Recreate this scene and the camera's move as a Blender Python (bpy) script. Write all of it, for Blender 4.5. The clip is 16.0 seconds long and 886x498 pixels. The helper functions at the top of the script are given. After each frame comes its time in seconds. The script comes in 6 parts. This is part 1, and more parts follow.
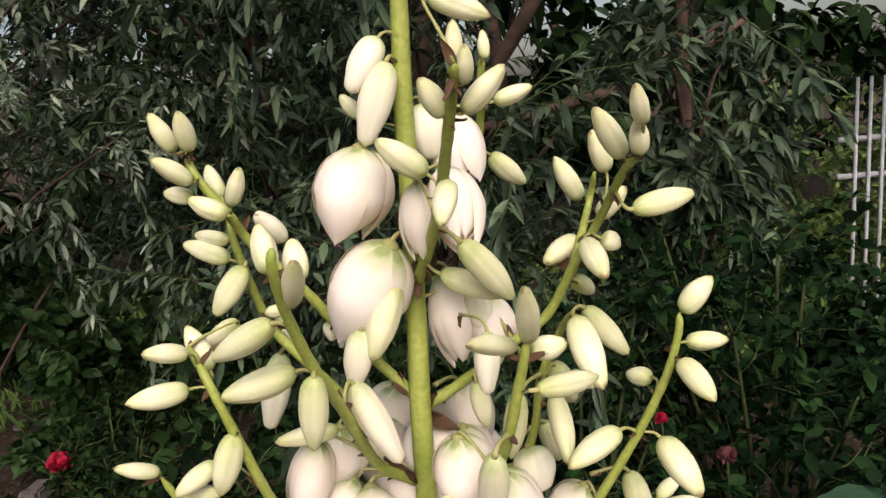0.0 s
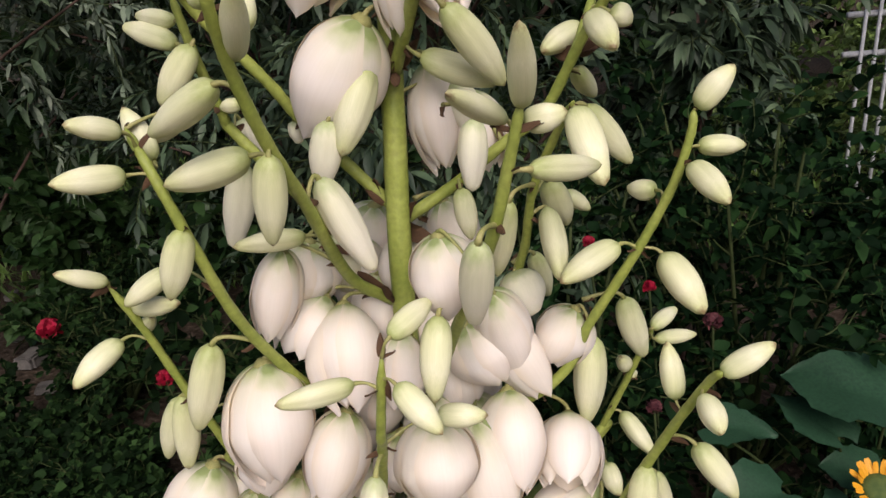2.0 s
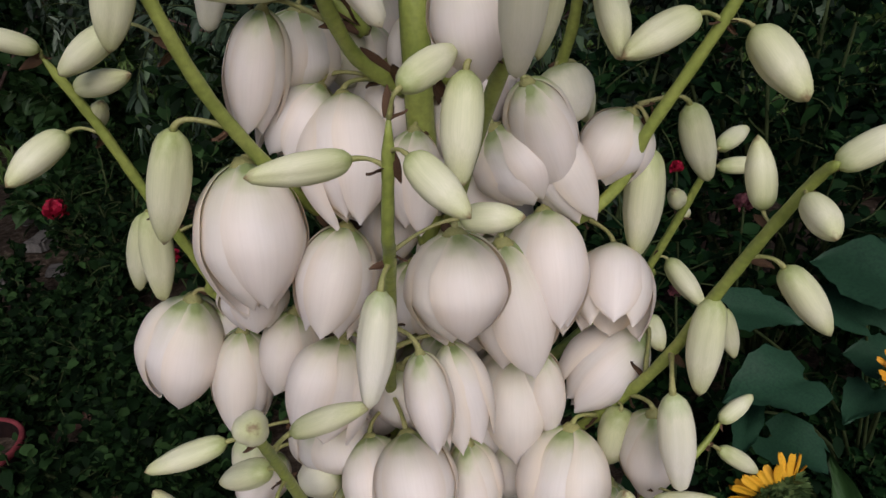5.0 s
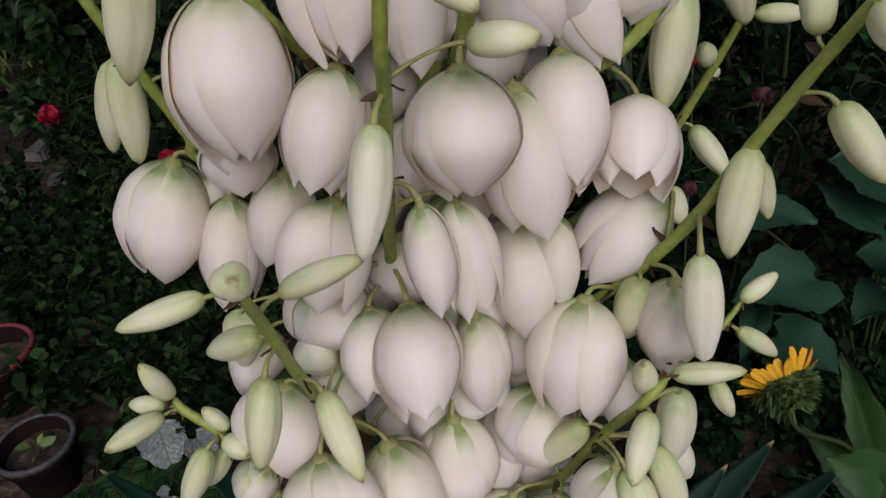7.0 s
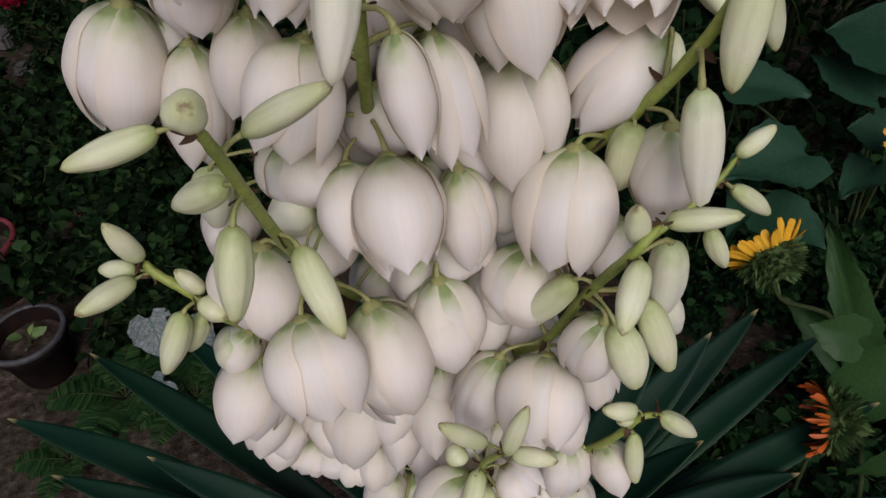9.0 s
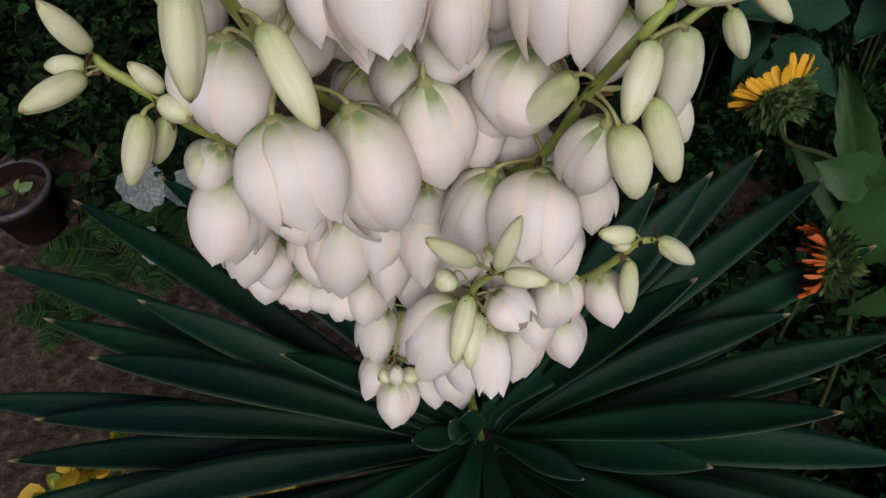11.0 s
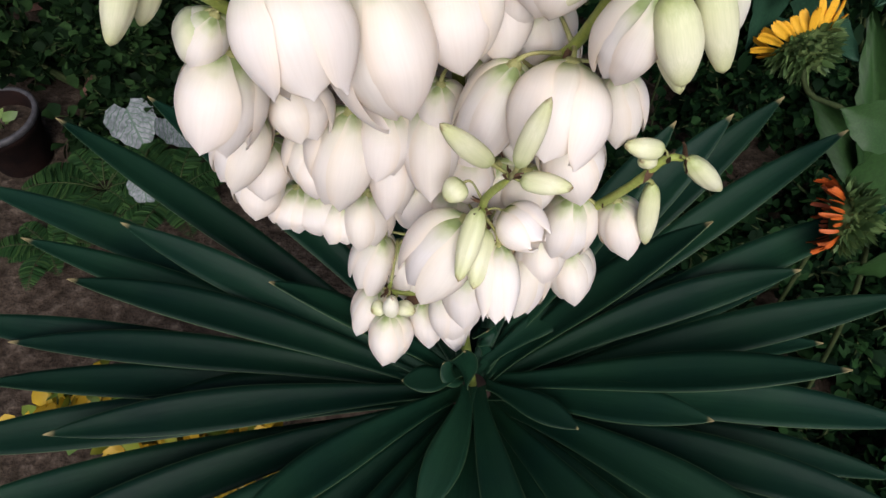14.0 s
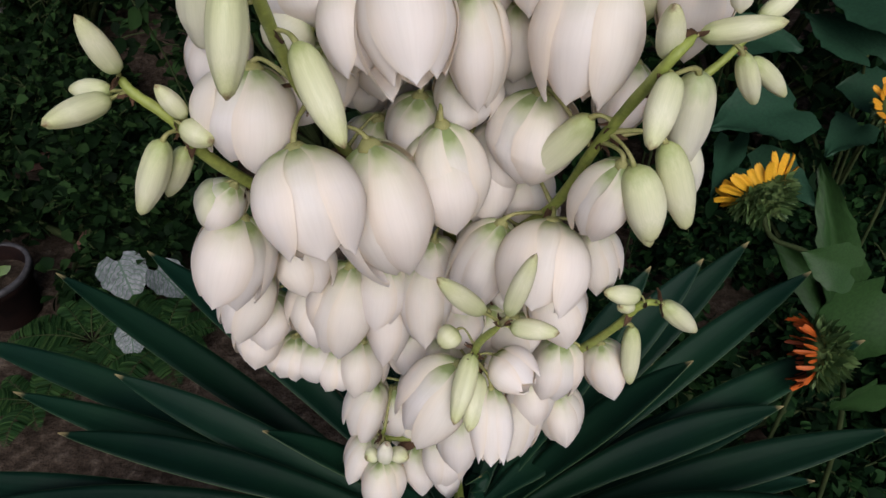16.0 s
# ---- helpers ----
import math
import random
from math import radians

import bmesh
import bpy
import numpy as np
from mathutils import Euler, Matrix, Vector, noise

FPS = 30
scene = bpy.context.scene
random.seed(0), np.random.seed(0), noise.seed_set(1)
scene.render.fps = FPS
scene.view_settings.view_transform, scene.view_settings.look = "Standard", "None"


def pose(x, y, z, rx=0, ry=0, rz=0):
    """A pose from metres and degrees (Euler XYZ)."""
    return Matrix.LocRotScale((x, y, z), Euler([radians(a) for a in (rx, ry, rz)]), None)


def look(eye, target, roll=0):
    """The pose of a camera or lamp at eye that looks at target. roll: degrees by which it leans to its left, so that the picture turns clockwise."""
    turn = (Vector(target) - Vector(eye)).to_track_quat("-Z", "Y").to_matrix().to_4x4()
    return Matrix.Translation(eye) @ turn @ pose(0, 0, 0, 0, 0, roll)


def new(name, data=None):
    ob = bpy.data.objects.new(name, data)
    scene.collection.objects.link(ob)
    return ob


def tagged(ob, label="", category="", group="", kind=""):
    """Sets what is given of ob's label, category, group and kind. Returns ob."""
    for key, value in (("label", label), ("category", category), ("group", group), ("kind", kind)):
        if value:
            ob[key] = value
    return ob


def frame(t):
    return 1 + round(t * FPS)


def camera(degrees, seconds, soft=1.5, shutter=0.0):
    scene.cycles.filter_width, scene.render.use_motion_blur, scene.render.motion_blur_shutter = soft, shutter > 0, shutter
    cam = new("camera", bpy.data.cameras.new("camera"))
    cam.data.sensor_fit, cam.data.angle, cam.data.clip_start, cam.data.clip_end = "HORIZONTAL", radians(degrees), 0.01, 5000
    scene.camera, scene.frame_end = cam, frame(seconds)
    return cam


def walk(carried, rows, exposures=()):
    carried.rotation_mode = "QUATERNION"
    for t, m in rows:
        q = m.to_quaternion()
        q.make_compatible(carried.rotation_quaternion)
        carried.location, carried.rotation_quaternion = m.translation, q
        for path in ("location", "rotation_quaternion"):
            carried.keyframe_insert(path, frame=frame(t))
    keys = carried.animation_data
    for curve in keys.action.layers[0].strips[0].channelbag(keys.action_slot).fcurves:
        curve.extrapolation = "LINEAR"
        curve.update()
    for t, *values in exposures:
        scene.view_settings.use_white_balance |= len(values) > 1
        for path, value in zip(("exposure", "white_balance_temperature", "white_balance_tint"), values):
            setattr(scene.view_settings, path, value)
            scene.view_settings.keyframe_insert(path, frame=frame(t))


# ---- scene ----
import functools

cam = camera(63.4, 16.0)
METRES, EYE, TILT, LEAN, TURN = 0.42, 1.85, -12.0, 5.0, 0.0
ROWS = [
    (0.0, 0.0, 0.0, 0.0, -0.0, 0.0, 0.0),
    (0.5, 0.0073, 0.0252, -0.0254, 0.08, -4.07, -0.01),
    (1.0, 0.0114, 0.0559, -0.061, -0.25, -6.75, -0.6),
    (1.5, 0.0111, 0.0831, -0.1031, -0.25, -8.37, -0.8),
    (2.0, 0.0149, 0.1228, -0.1326, -0.67, -9.16, -0.83),
    (2.5, 0.0147, 0.1683, -0.1588, -0.58, -10.48, -1.07),
    (3.0, 0.0096, 0.2068, -0.1902, -0.05, -11.92, -1.38),
    (3.5, 0.0038, 0.2457, -0.2206, 0.15, -13.41, -1.65),
    (4.0, -0.001, 0.2685, -0.2492, 0.47, -14.73, -1.64),
    (6.5, 0.0165, 0.3477, -0.3875, 0.37, -21.87, -1.47),
    (7.0, 0.0105, 0.3634, -0.4041, 0.8, -24.03, -1.21),
    (7.5, 0.0074, 0.3796, -0.4175, 0.43, -25.92, -0.93),
    (8.0, 0.0119, 0.3844, -0.4379, 0.28, -27.99, -0.85),
    (8.5, 0.0127, 0.3837, -0.4528, -0.1, -30.04, -0.89),
    (9.0, 0.0174, 0.388, -0.4737, -0.58, -32.62, -0.86),
    (11.5, 0.0321, 0.3991, -0.6107, -0.95, -45.93, -1.1),
    (12.0, 0.0326, 0.3927, -0.6343, -1.04, -48.83, -1.09),
    (12.5, 0.0247, 0.3944, -0.6659, -0.93, -52.45, -1.13),
    (13.0, 0.0223, 0.4023, -0.7094, -0.26, -56.42, -1.0),
    (13.5, 0.0191, 0.4033, -0.7142, 0.26, -51.19, -2.66),
    (14.0, 0.0078, 0.4071, -0.7216, 0.6, -45.71, -3.71),
    (14.5, -0.0008, 0.4009, -0.7104, 0.34, -41.42, -3.91),
    (15.0, 0.0065, 0.4064, -0.6972, -1.11, -38.54, -4.08),
    (15.5, -0.0098, 0.3802, -0.6785, -1.04, -36.26, -3.71),
    (16.0, -0.0141, 0.3504, -0.666, -1.18, -34.18, -3.69),
]
EXPOSURE = [(0.0, 0.80), (0.5, 0.62), (1.0, 0.49), (1.5, 0.42), (2.0, 0.36), (3.0, 0.14), (4.0, -0.12), (6.5, -0.36), (7.5, -0.38), (9.0, -0.40), (11.5, -0.22), (12.0, 0.12), (12.5, 0.62), (13.0, 1.9), (13.5, 1.55), (14.0, 0.34), (14.5, 0.08), (15.0, -0.07), (16.0, -0.13)]
walk(cam, [(t, pose(0, 0, EYE, TILT, LEAN, TURN) @ pose(METRES * x, METRES * y, METRES * z, 90 + pitch, roll, yaw)) for t, x, y, z, yaw, pitch, roll in ROWS], [(t, stops, 7100 - 205 * min(t, 4.0) - 50 * min(3.0, max(0.0, t - 4.0)), 17.2 - 0.24 * t) for t, stops in EXPOSURE])

# ---- light: an overcast evening sky, one broad weak sun behind the camera
world = bpy.data.worlds.new("sky")
scene.world = world
world.use_nodes = True
wn = world.node_tree
sky = wn.nodes.new("ShaderNodeTexSky")
sky.sky_type, sky.sun_disc = "NISHITA", False
sky.sun_elevation, sky.sun_rotation = radians(43), radians(172)
sky.air_density, sky.dust_density, sky.ozone_density = 1.0, 4.0, 1.0
wn.links.new(sky.outputs["Color"], wn.nodes["Background"].inputs["Color"])
wn.nodes["Background"].inputs["Strength"].default_value = 0.085
sun = new("sun", bpy.data.lights.new("sun", "SUN"))
sun.data.energy, sun.data.angle, sun.data.color = 2.55, radians(45), (1.0, 0.97, 0.94)
sun.matrix_basis = look((0.7, -4.4, 5.6), (0, 0.4, 1.0))


# ---- materials
def material(name):
    m = bpy.data.materials.new(name)
    m.use_nodes = True
    return m, m.node_tree.nodes, m.node_tree.links, m.node_tree.nodes["Principled BSDF"]


def ramp_node(nodes, stops):
    r = nodes.new("ShaderNodeValToRGB")
    e = r.color_ramp.elements
    while len(e) < len(stops):
        e.new(0.5)
    for k, (p, c) in zip(e, stops):
        k.position, k.color = p, (*c, 1)
    return r


def noise_node(nodes, links, scale, detail=4.0, coord="Object", stretch=None):
    tc = nodes.new("ShaderNodeTexCoord")
    n = nodes.new("ShaderNodeTexNoise")
    n.inputs["Scale"].default_value, n.inputs["Detail"].default_value = scale, detail
    src = tc.outputs[coord]
    if stretch:
        mp = nodes.new("ShaderNodeMapping")
        mp.inputs["Scale"].default_value = stretch
        links.new(src, mp.inputs["Vector"])
        src = mp.outputs["Vector"]
    links.new(src, n.inputs["Vector"])
    return n


def mixed(nodes, links, a, b, fac, mode="MIX"):
    x = nodes.new("ShaderNodeMix")
    x.data_type, x.blend_type = "RGBA", mode
    for sock, v in ((x.inputs[0], fac), (x.inputs[6], a), (x.inputs[7], b)):
        if hasattr(v, "is_linked"):
            links.new(v, sock)
        elif isinstance(v, tuple):
            sock.default_value = (*v, 1)
        else:
            sock.default_value = v
    return x.outputs[2]


def bumped(nodes, links, bsdf, height, strength, distance):
    b = nodes.new("ShaderNodeBump")
    b.inputs["Strength"].default_value, b.inputs["Distance"].default_value = strength, distance
    links.new(height, b.inputs["Height"])
    links.new(b.outputs["Normal"], bsdf.inputs["Normal"])


def let_through(nodes, links, bsdf, color, share, warm=(1.0, 1.0, 1.0)):
    """Part of the light passes through thin tissue."""
    t = nodes.new("ShaderNodeBsdfTranslucent")
    links.new(mixed(nodes, links, color, warm, 1.0, "MULTIPLY"), t.inputs["Color"])
    mx = nodes.new("ShaderNodeMixShader")
    mx.inputs[0].default_value = share
    links.new(bsdf.outputs[0], mx.inputs[1])
    links.new(t.outputs[0], mx.inputs[2])
    links.new(mx.outputs[0], nodes["Material Output"].inputs["Surface"])


def tepal_material(name, stops, share, rough, streak):
    """Waxy flower tissue, coloured along its length (local z), with fine veins."""
    m, n, l, p = material(name)
    tc = n.new("ShaderNodeTexCoord")
    sep = n.new("ShaderNodeSeparateXYZ")
    l.new(tc.outputs["Object"], sep.inputs[0])
    wob = noise_node(n, l, 2.5, 3)
    add = n.new("ShaderNodeMath")
    add.operation = "MULTIPLY_ADD"
    add.inputs[1].default_value = 0.25
    l.new(wob.outputs["Fac"], add.inputs[0])
    sub = n.new("ShaderNodeMath")
    sub.operation = "SUBTRACT"
    sub.inputs[1].default_value = 0.125
    l.new(sep.outputs["Z"], sub.inputs[0])
    l.new(sub.outputs[0], add.inputs[2])
    r = ramp_node(n, stops)
    l.new(add.outputs[0], r.inputs[0])
    vein = noise_node(n, l, 6.0, 3, stretch=(3.0, 3.0, 0.25))
    vr = ramp_node(n, [(0.35, (1 - streak, 1 - streak * 0.8, 1 - streak * 1.3)), (0.65, (1, 1, 1))])
    l.new(vein.outputs["Fac"], vr.inputs[0])
    col = mixed(n, l, r.outputs[0], vr.outputs[0], 1.0, "MULTIPLY")
    oi = n.new("ShaderNodeObjectInfo")
    rr = ramp_node(n, [(0.0, (0.93, 0.93, 0.86)), (1.0, (1.0, 0.99, 0.98))])
    l.new(oi.outputs["Random"], rr.inputs[0])
    col = mixed(n, l, col, rr.outputs[0], 1.0, "MULTIPLY")
    l.new(col, p.inputs["Base Color"])
    p.inputs["Roughness"].default_value = rough
    p.inputs["Subsurface Weight"].default_value = 0.0
    bumped(n, l, p, vein.outputs["Fac"], 0.05, 0.01)
    let_through(n, l, p, col, share, (1.0, 0.88, 0.72))
    return m


def petal_material():
    """White, waxy, thin tissue: green at its foot and along the midrib there, cream towards its margin, with fine veins."""
    m, n, l, p = material("white_petal")
    tc = n.new("ShaderNodeTexCoord")
    sep = n.new("ShaderNodeSeparateXYZ")
    l.new(tc.outputs["UV"], sep.inputs[0])

    def op(kind, x, y=None):
        q = n.new("ShaderNodeMath")
        q.operation = kind
        for k, v in enumerate((x, y)):
            if v is None:
                continue
            if isinstance(v, (int, float)):
                q.inputs[k].default_value = v
            else:
                l.new(v, q.inputs[k])
        return q.outputs[0]

    off = op("MULTIPLY", op("ABSOLUTE", op("SUBTRACT", sep.outputs["X"], 0.5)), 2.0)
    oi = n.new("ShaderNodeObjectInfo")
    along = op("ADD", sep.outputs["Y"], op("MULTIPLY", op("SUBTRACT", noise_node(n, l, 2.5, 3).outputs["Fac"], 0.5), 0.16))
    along = op("ADD", along, op("MULTIPLY", off, 0.06))
    along = op("SUBTRACT", along, op("MULTIPLY", oi.outputs["Random"], 0.11))
    r = ramp_node(n, [(0.0, (0.42, 0.52, 0.22)), (0.05, (0.66, 0.72, 0.46)), (0.16, (0.90, 0.90, 0.83)), (0.34, (0.975, 0.970, 0.968)), (1.0, (0.978, 0.970, 0.985))])
    l.new(along, r.inputs[0])
    er = ramp_node(n, [(0.55, (0, 0, 0)), (1.0, (0.55, 0.55, 0.55))])
    l.new(off, er.inputs[0])
    col = mixed(n, l, r.outputs[0], (0.95, 0.91, 0.83), er.outputs[0])
    vein = noise_node(n, l, 7.0, 3, "UV", (5.0, 0.35, 1.0))
    vr = ramp_node(n, [(0.35, (0.972, 0.970, 0.965)), (0.62, (1, 1, 1))])
    l.new(vein.outputs["Fac"], vr.inputs[0])
    col = mixed(n, l, col, vr.outputs[0], 1.0, "MULTIPLY")
    rr = ramp_node(n, [(0.0, (0.975, 0.970, 0.945)), (0.5, (1.0, 0.99, 0.985)), (1.0, (0.985, 0.985, 1.0))])
    l.new(oi.outputs["Random"], rr.inputs[0])
    col = mixed(n, l, col, rr.outputs[0], 1.0, "MULTIPLY")
    l.new(col, p.inputs["Base Color"])
    p.inputs["Roughness"].default_value = 0.42
    p.inputs["Specular IOR Level"].default_value = 0.35
    bumped(n, l, p, vein.outputs["Fac"], 0.05, 0.01)
    let_through(n, l, p, col, 0.50, (1.0, 0.91, 0.77))
    return m


M_PETAL = petal_material()
M_SWOLLEN = tepal_material("cream_bud_skin", [(0.0, (0.46, 0.54, 0.27)), (0.2, (0.78, 0.78, 0.60)), (0.7, (0.87, 0.85, 0.76)), (0.97, (0.78, 0.77, 0.62)), (1.0, (0.36, 0.27, 0.18))], 0.25, 0.5, 0.05)
M_BUD = tepal_material("green_bud_skin", [(0.0, (0.40, 0.46, 0.18)), (0.22, (0.67, 0.69, 0.43)), (0.62, (0.78, 0.775, 0.575)), (0.92, (0.62, 0.64, 0.36)), (1.0, (0.28, 0.21, 0.11))], 0.18, 0.5, 0.08)


def plain_plant(name, a, b, scale, rough, share=0.0, bump=0.3, spec=0.4):
    m, n, l, p = material(name)
    nz = noise_node(n, l, scale, 5)
    fine = noise_node(n, l, scale * 7, 4)
    r = ramp_node(n, [(0.3, a), (0.7, b)])
    l.new(nz.outputs["Fac"], r.inputs[0])
    fr = ramp_node(n, [(0.3, (0.8, 0.8, 0.8)), (0.7, (1.1, 1.1, 1.1))])
    l.new(fine.outputs["Fac"], fr.inputs[0])
    col = mixed(n, l, r.outputs[0], fr.outputs[0], 1.0, "MULTIPLY")
    l.new(col, p.inputs["Base Color"])
    p.inputs["Roughness"].default_value = rough
    p.inputs["Specular IOR Level"].default_value = spec
    bumped(n, l, p, fine.outputs["Fac"], bump, 0.002)
    if share:
        let_through(n, l, p, col, share)
    return m


def leafage(name, dark, mid, light, rough=0.5, share=0.25, spec=0.4):
    """Many small leaves in one mesh, each with a tint of its own."""
    m, n, l, p = material(name)
    g = n.new("ShaderNodeNewGeometry")
    r = ramp_node(n, [(0.0, dark), (0.6, mid), (1.0, light)])
    l.new(g.outputs["Random Per Island"], r.inputs[0])
    nz = noise_node(n, l, 30.0, 3)
    fr = ramp_node(n, [(0.3, (0.75, 0.75, 0.75)), (0.7, (1.15, 1.15, 1.1))])
    l.new(nz.outputs["Fac"], fr.inputs[0])
    col = mixed(n, l, r.outputs[0], fr.outputs[0], 1.0, "MULTIPLY")
    l.new(col, p.inputs["Base Color"])
    p.inputs["Roughness"].default_value = rough
    p.inputs["Specular IOR Level"].default_value = spec
    let_through(n, l, p, col, share)
    return m


M_STALK = plain_plant("olive_green_stalk", (0.20, 0.25, 0.045), (0.30, 0.34, 0.08), 40, 0.5)
M_PEDICEL = plain_plant("pale_green_pedicel", (0.22, 0.24, 0.07), (0.34, 0.31, 0.13), 90, 0.55)
M_BRACT = plain_plant("dry_brown_bract", (0.035, 0.018, 0.008), (0.12, 0.06, 0.028), 120, 0.8)
M_BARK = plain_plant("brown_bark", (0.035, 0.020, 0.015), (0.095, 0.055, 0.042), 14, 0.9, bump=0.8)
M_TWIG = plain_plant("green_twig", (0.022, 0.034, 0.012), (0.045, 0.06, 0.022), 20, 0.8, spec=0.1)


def sword_material():
    m, n, l, p = material("blue_green_sword_leaf")
    uv = n.new("ShaderNodeTexCoord")
    sep = n.new("ShaderNodeSeparateXYZ")
    l.new(uv.outputs["UV"], sep.inputs[0])
    streak = noise_node(n, l, 9.0, 5, "UV", (16.0, 0.5, 1.0))
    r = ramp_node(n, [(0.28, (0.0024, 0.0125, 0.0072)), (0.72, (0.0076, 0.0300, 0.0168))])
    l.new(streak.outputs["Fac"], r.inputs[0])
    big = noise_node(n, l, 9.0, 3)
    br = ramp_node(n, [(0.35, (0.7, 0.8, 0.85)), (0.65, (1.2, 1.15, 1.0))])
    l.new(big.outputs["Fac"], br.inputs[0])
    col = mixed(n, l, r.outputs[0], br.outputs[0], 1.0, "MULTIPLY")
    oi = n.new("ShaderNodeObjectInfo")
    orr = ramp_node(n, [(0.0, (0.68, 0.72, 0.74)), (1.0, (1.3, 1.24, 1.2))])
    l.new(oi.outputs["Random"], orr.inputs[0])
    col = mixed(n, l, col, orr.outputs[0], 1.0, "MULTIPLY")
    edge = n.new("ShaderNodeMath")
    edge.operation = "SUBTRACT"
    edge.inputs[1].default_value = 0.5
    l.new(sep.outputs["X"], edge.inputs[0])
    ab = n.new("ShaderNodeMath")
    ab.operation = "ABSOLUTE"
    l.new(edge.outputs[0], ab.inputs[0])
    er = ramp_node(n, [(0.482, (0, 0, 0)), (0.5, (1, 1, 1))])
    l.new(ab.outputs[0], er.inputs[0])
    col = mixed(n, l, col, (0.045, 0.075, 0.035), er.outputs[0])
    tr = ramp_node(n, [(0.972, (0, 0, 0)), (0.992, (1, 1, 1))])
    l.new(sep.outputs["Y"], tr.inputs[0])
    col = mixed(n, l, col, (0.26, 0.21, 0.10), tr.outputs[0])
    l.new(col, p.inputs["Base Color"])
    p.inputs["Roughness"].default_value = 0.44
    p.inputs["Specular IOR Level"].default_value = 0.11
    bumped(n, l, p, streak.outputs["Fac"], 0.25, 0.002)
    return m


M_SWORD = sword_material()


def soil_material():
    m, n, l, p = material("brown_garden_soil")
    a = noise_node(n, l, 1.6, 6)
    b = noise_node(n, l, 34.0, 8)
    c = noise_node(n, l, 160.0, 4)
    r = ramp_node(n, [(0.3, (0.024, 0.018, 0.0135)), (0.55, (0.055, 0.042, 0.032)), (0.75, (0.115, 0.092, 0.072))])
    l.new(b.outputs["Fac"], r.inputs[0])
    r2 = ramp_node(n, [(0.3, (0.55, 0.55, 0.55)), (0.7, (1.2, 1.15, 1.1))])
    l.new(c.outputs["Fac"], r2.inputs[0])
    col = mixed(n, l, r.outputs[0], r2.outputs[0], 1.0, "MULTIPLY")
    r3 = ramp_node(n, [(0.56, (0, 0, 0)), (0.74, (0.7, 0.7, 0.7))])
    l.new(a.outputs["Fac"], r3.inputs[0])
    col = mixed(n, l, col, (0.030, 0.030, 0.018), r3.outputs[0])
    l.new(col, p.inputs["Base Color"])
    p.inputs["Roughness"].default_value = 1.0
    p.inputs["Specular IOR Level"].default_value = 0.05
    bumped(n, l, p, b.outputs["Fac"], 0.8, 0.02)
    return m


M_SOIL = soil_material()
M_TREE_LEAF = leafage("dark_tree_leaf", (0.014, 0.026, 0.016), (0.040, 0.070, 0.040), (0.10, 0.15, 0.085), 0.5, 0.25, 0.3)
# near-black greens: the garden's shade is put into these two leaf colours
M_SHADED_LEAF = leafage("shaded_shrub_leaf", (0.003, 0.008, 0.003), (0.007, 0.020, 0.006), (0.026, 0.058, 0.017), 0.7, 0.2, 0.06)
M_SHADED_HERB = leafage("shaded_herb_leaf", (0.002, 0.008, 0.003), (0.005, 0.018, 0.006), (0.018, 0.050, 0.014), 0.7, 0.15, 0.05)
M_LIGHT_LEAF = leafage("light_green_leaf", (0.05, 0.09, 0.02), (0.10, 0.17, 0.04), (0.20, 0.28, 0.08), 0.55)
M_BROAD_LEAF = leafage("broad_grey_green_leaf", (0.012, 0.040, 0.021), (0.018, 0.054, 0.029), (0.040, 0.095, 0.052), 0.55, 0.1, 0.2)
M_DAISY_LEAF = leafage("mid_green_daisy_leaf", (0.016, 0.045, 0.011), (0.026, 0.066, 0.018), (0.045, 0.09, 0.03), 0.5, 0.2, 0.25)
M_INVOLUCRE = leafage("fuzzy_green_bract", (0.04, 0.08, 0.022), (0.075, 0.135, 0.04), (0.14, 0.21, 0.07), 0.6)
M_FERN = leafage("fern_leaf", (0.010, 0.032, 0.010), (0.022, 0.058, 0.016), (0.045, 0.09, 0.026), 0.7, 0.25, 0.08)
M_YELLOW_LEAF = leafage("yellow_variegated_leaf", (0.07, 0.14, 0.015), (0.36, 0.22, 0.012), (0.50, 0.33, 0.02), 0.5)
M_YELLOW_RAY = leafage("golden_ray_petal", (0.62, 0.26, 0.015), (0.75, 0.36, 0.02), (0.85, 0.48, 0.03), 0.5)
M_ORANGE_RAY = leafage("orange_ray_petal", (0.22, 0.03, 0.01), (0.42, 0.075, 0.012), (0.55, 0.12, 0.015), 0.5)
M_RED = leafage("red_petal", (0.24, 0.003, 0.02), (0.36, 0.006, 0.035), (0.46, 0.015, 0.06), 0.6)
M_PINK = leafage("dusty_pink_petal", (0.07, 0.02, 0.028), (0.11, 0.032, 0.04), (0.16, 0.05, 0.055), 0.6)
M_TERRACOTTA = plain_plant("red_clay_pot", (0.12, 0.022, 0.026), (0.21, 0.042, 0.048), 22, 0.8, spec=0.15)
# pot bodies: shade put into the clay colour, only rims look lit
M_SHADED_CLAY = plain_plant("shaded_dark_clay", (0.006, 0.003, 0.003), (0.017, 0.008, 0.006), 22, 0.85, spec=0.1)
# paler grey that paints the light caught by the dark pot's rim
M_RIM_HIGHLIGHT = plain_plant("grey_rim_highlight", (0.025, 0.024, 0.026), (0.075, 0.072, 0.076), 40, 0.6, spec=0.3)
M_STONE = plain_plant("dusty_grey_stone", (0.055, 0.050, 0.046), (0.13, 0.12, 0.11), 18, 0.9, bump=0.6)


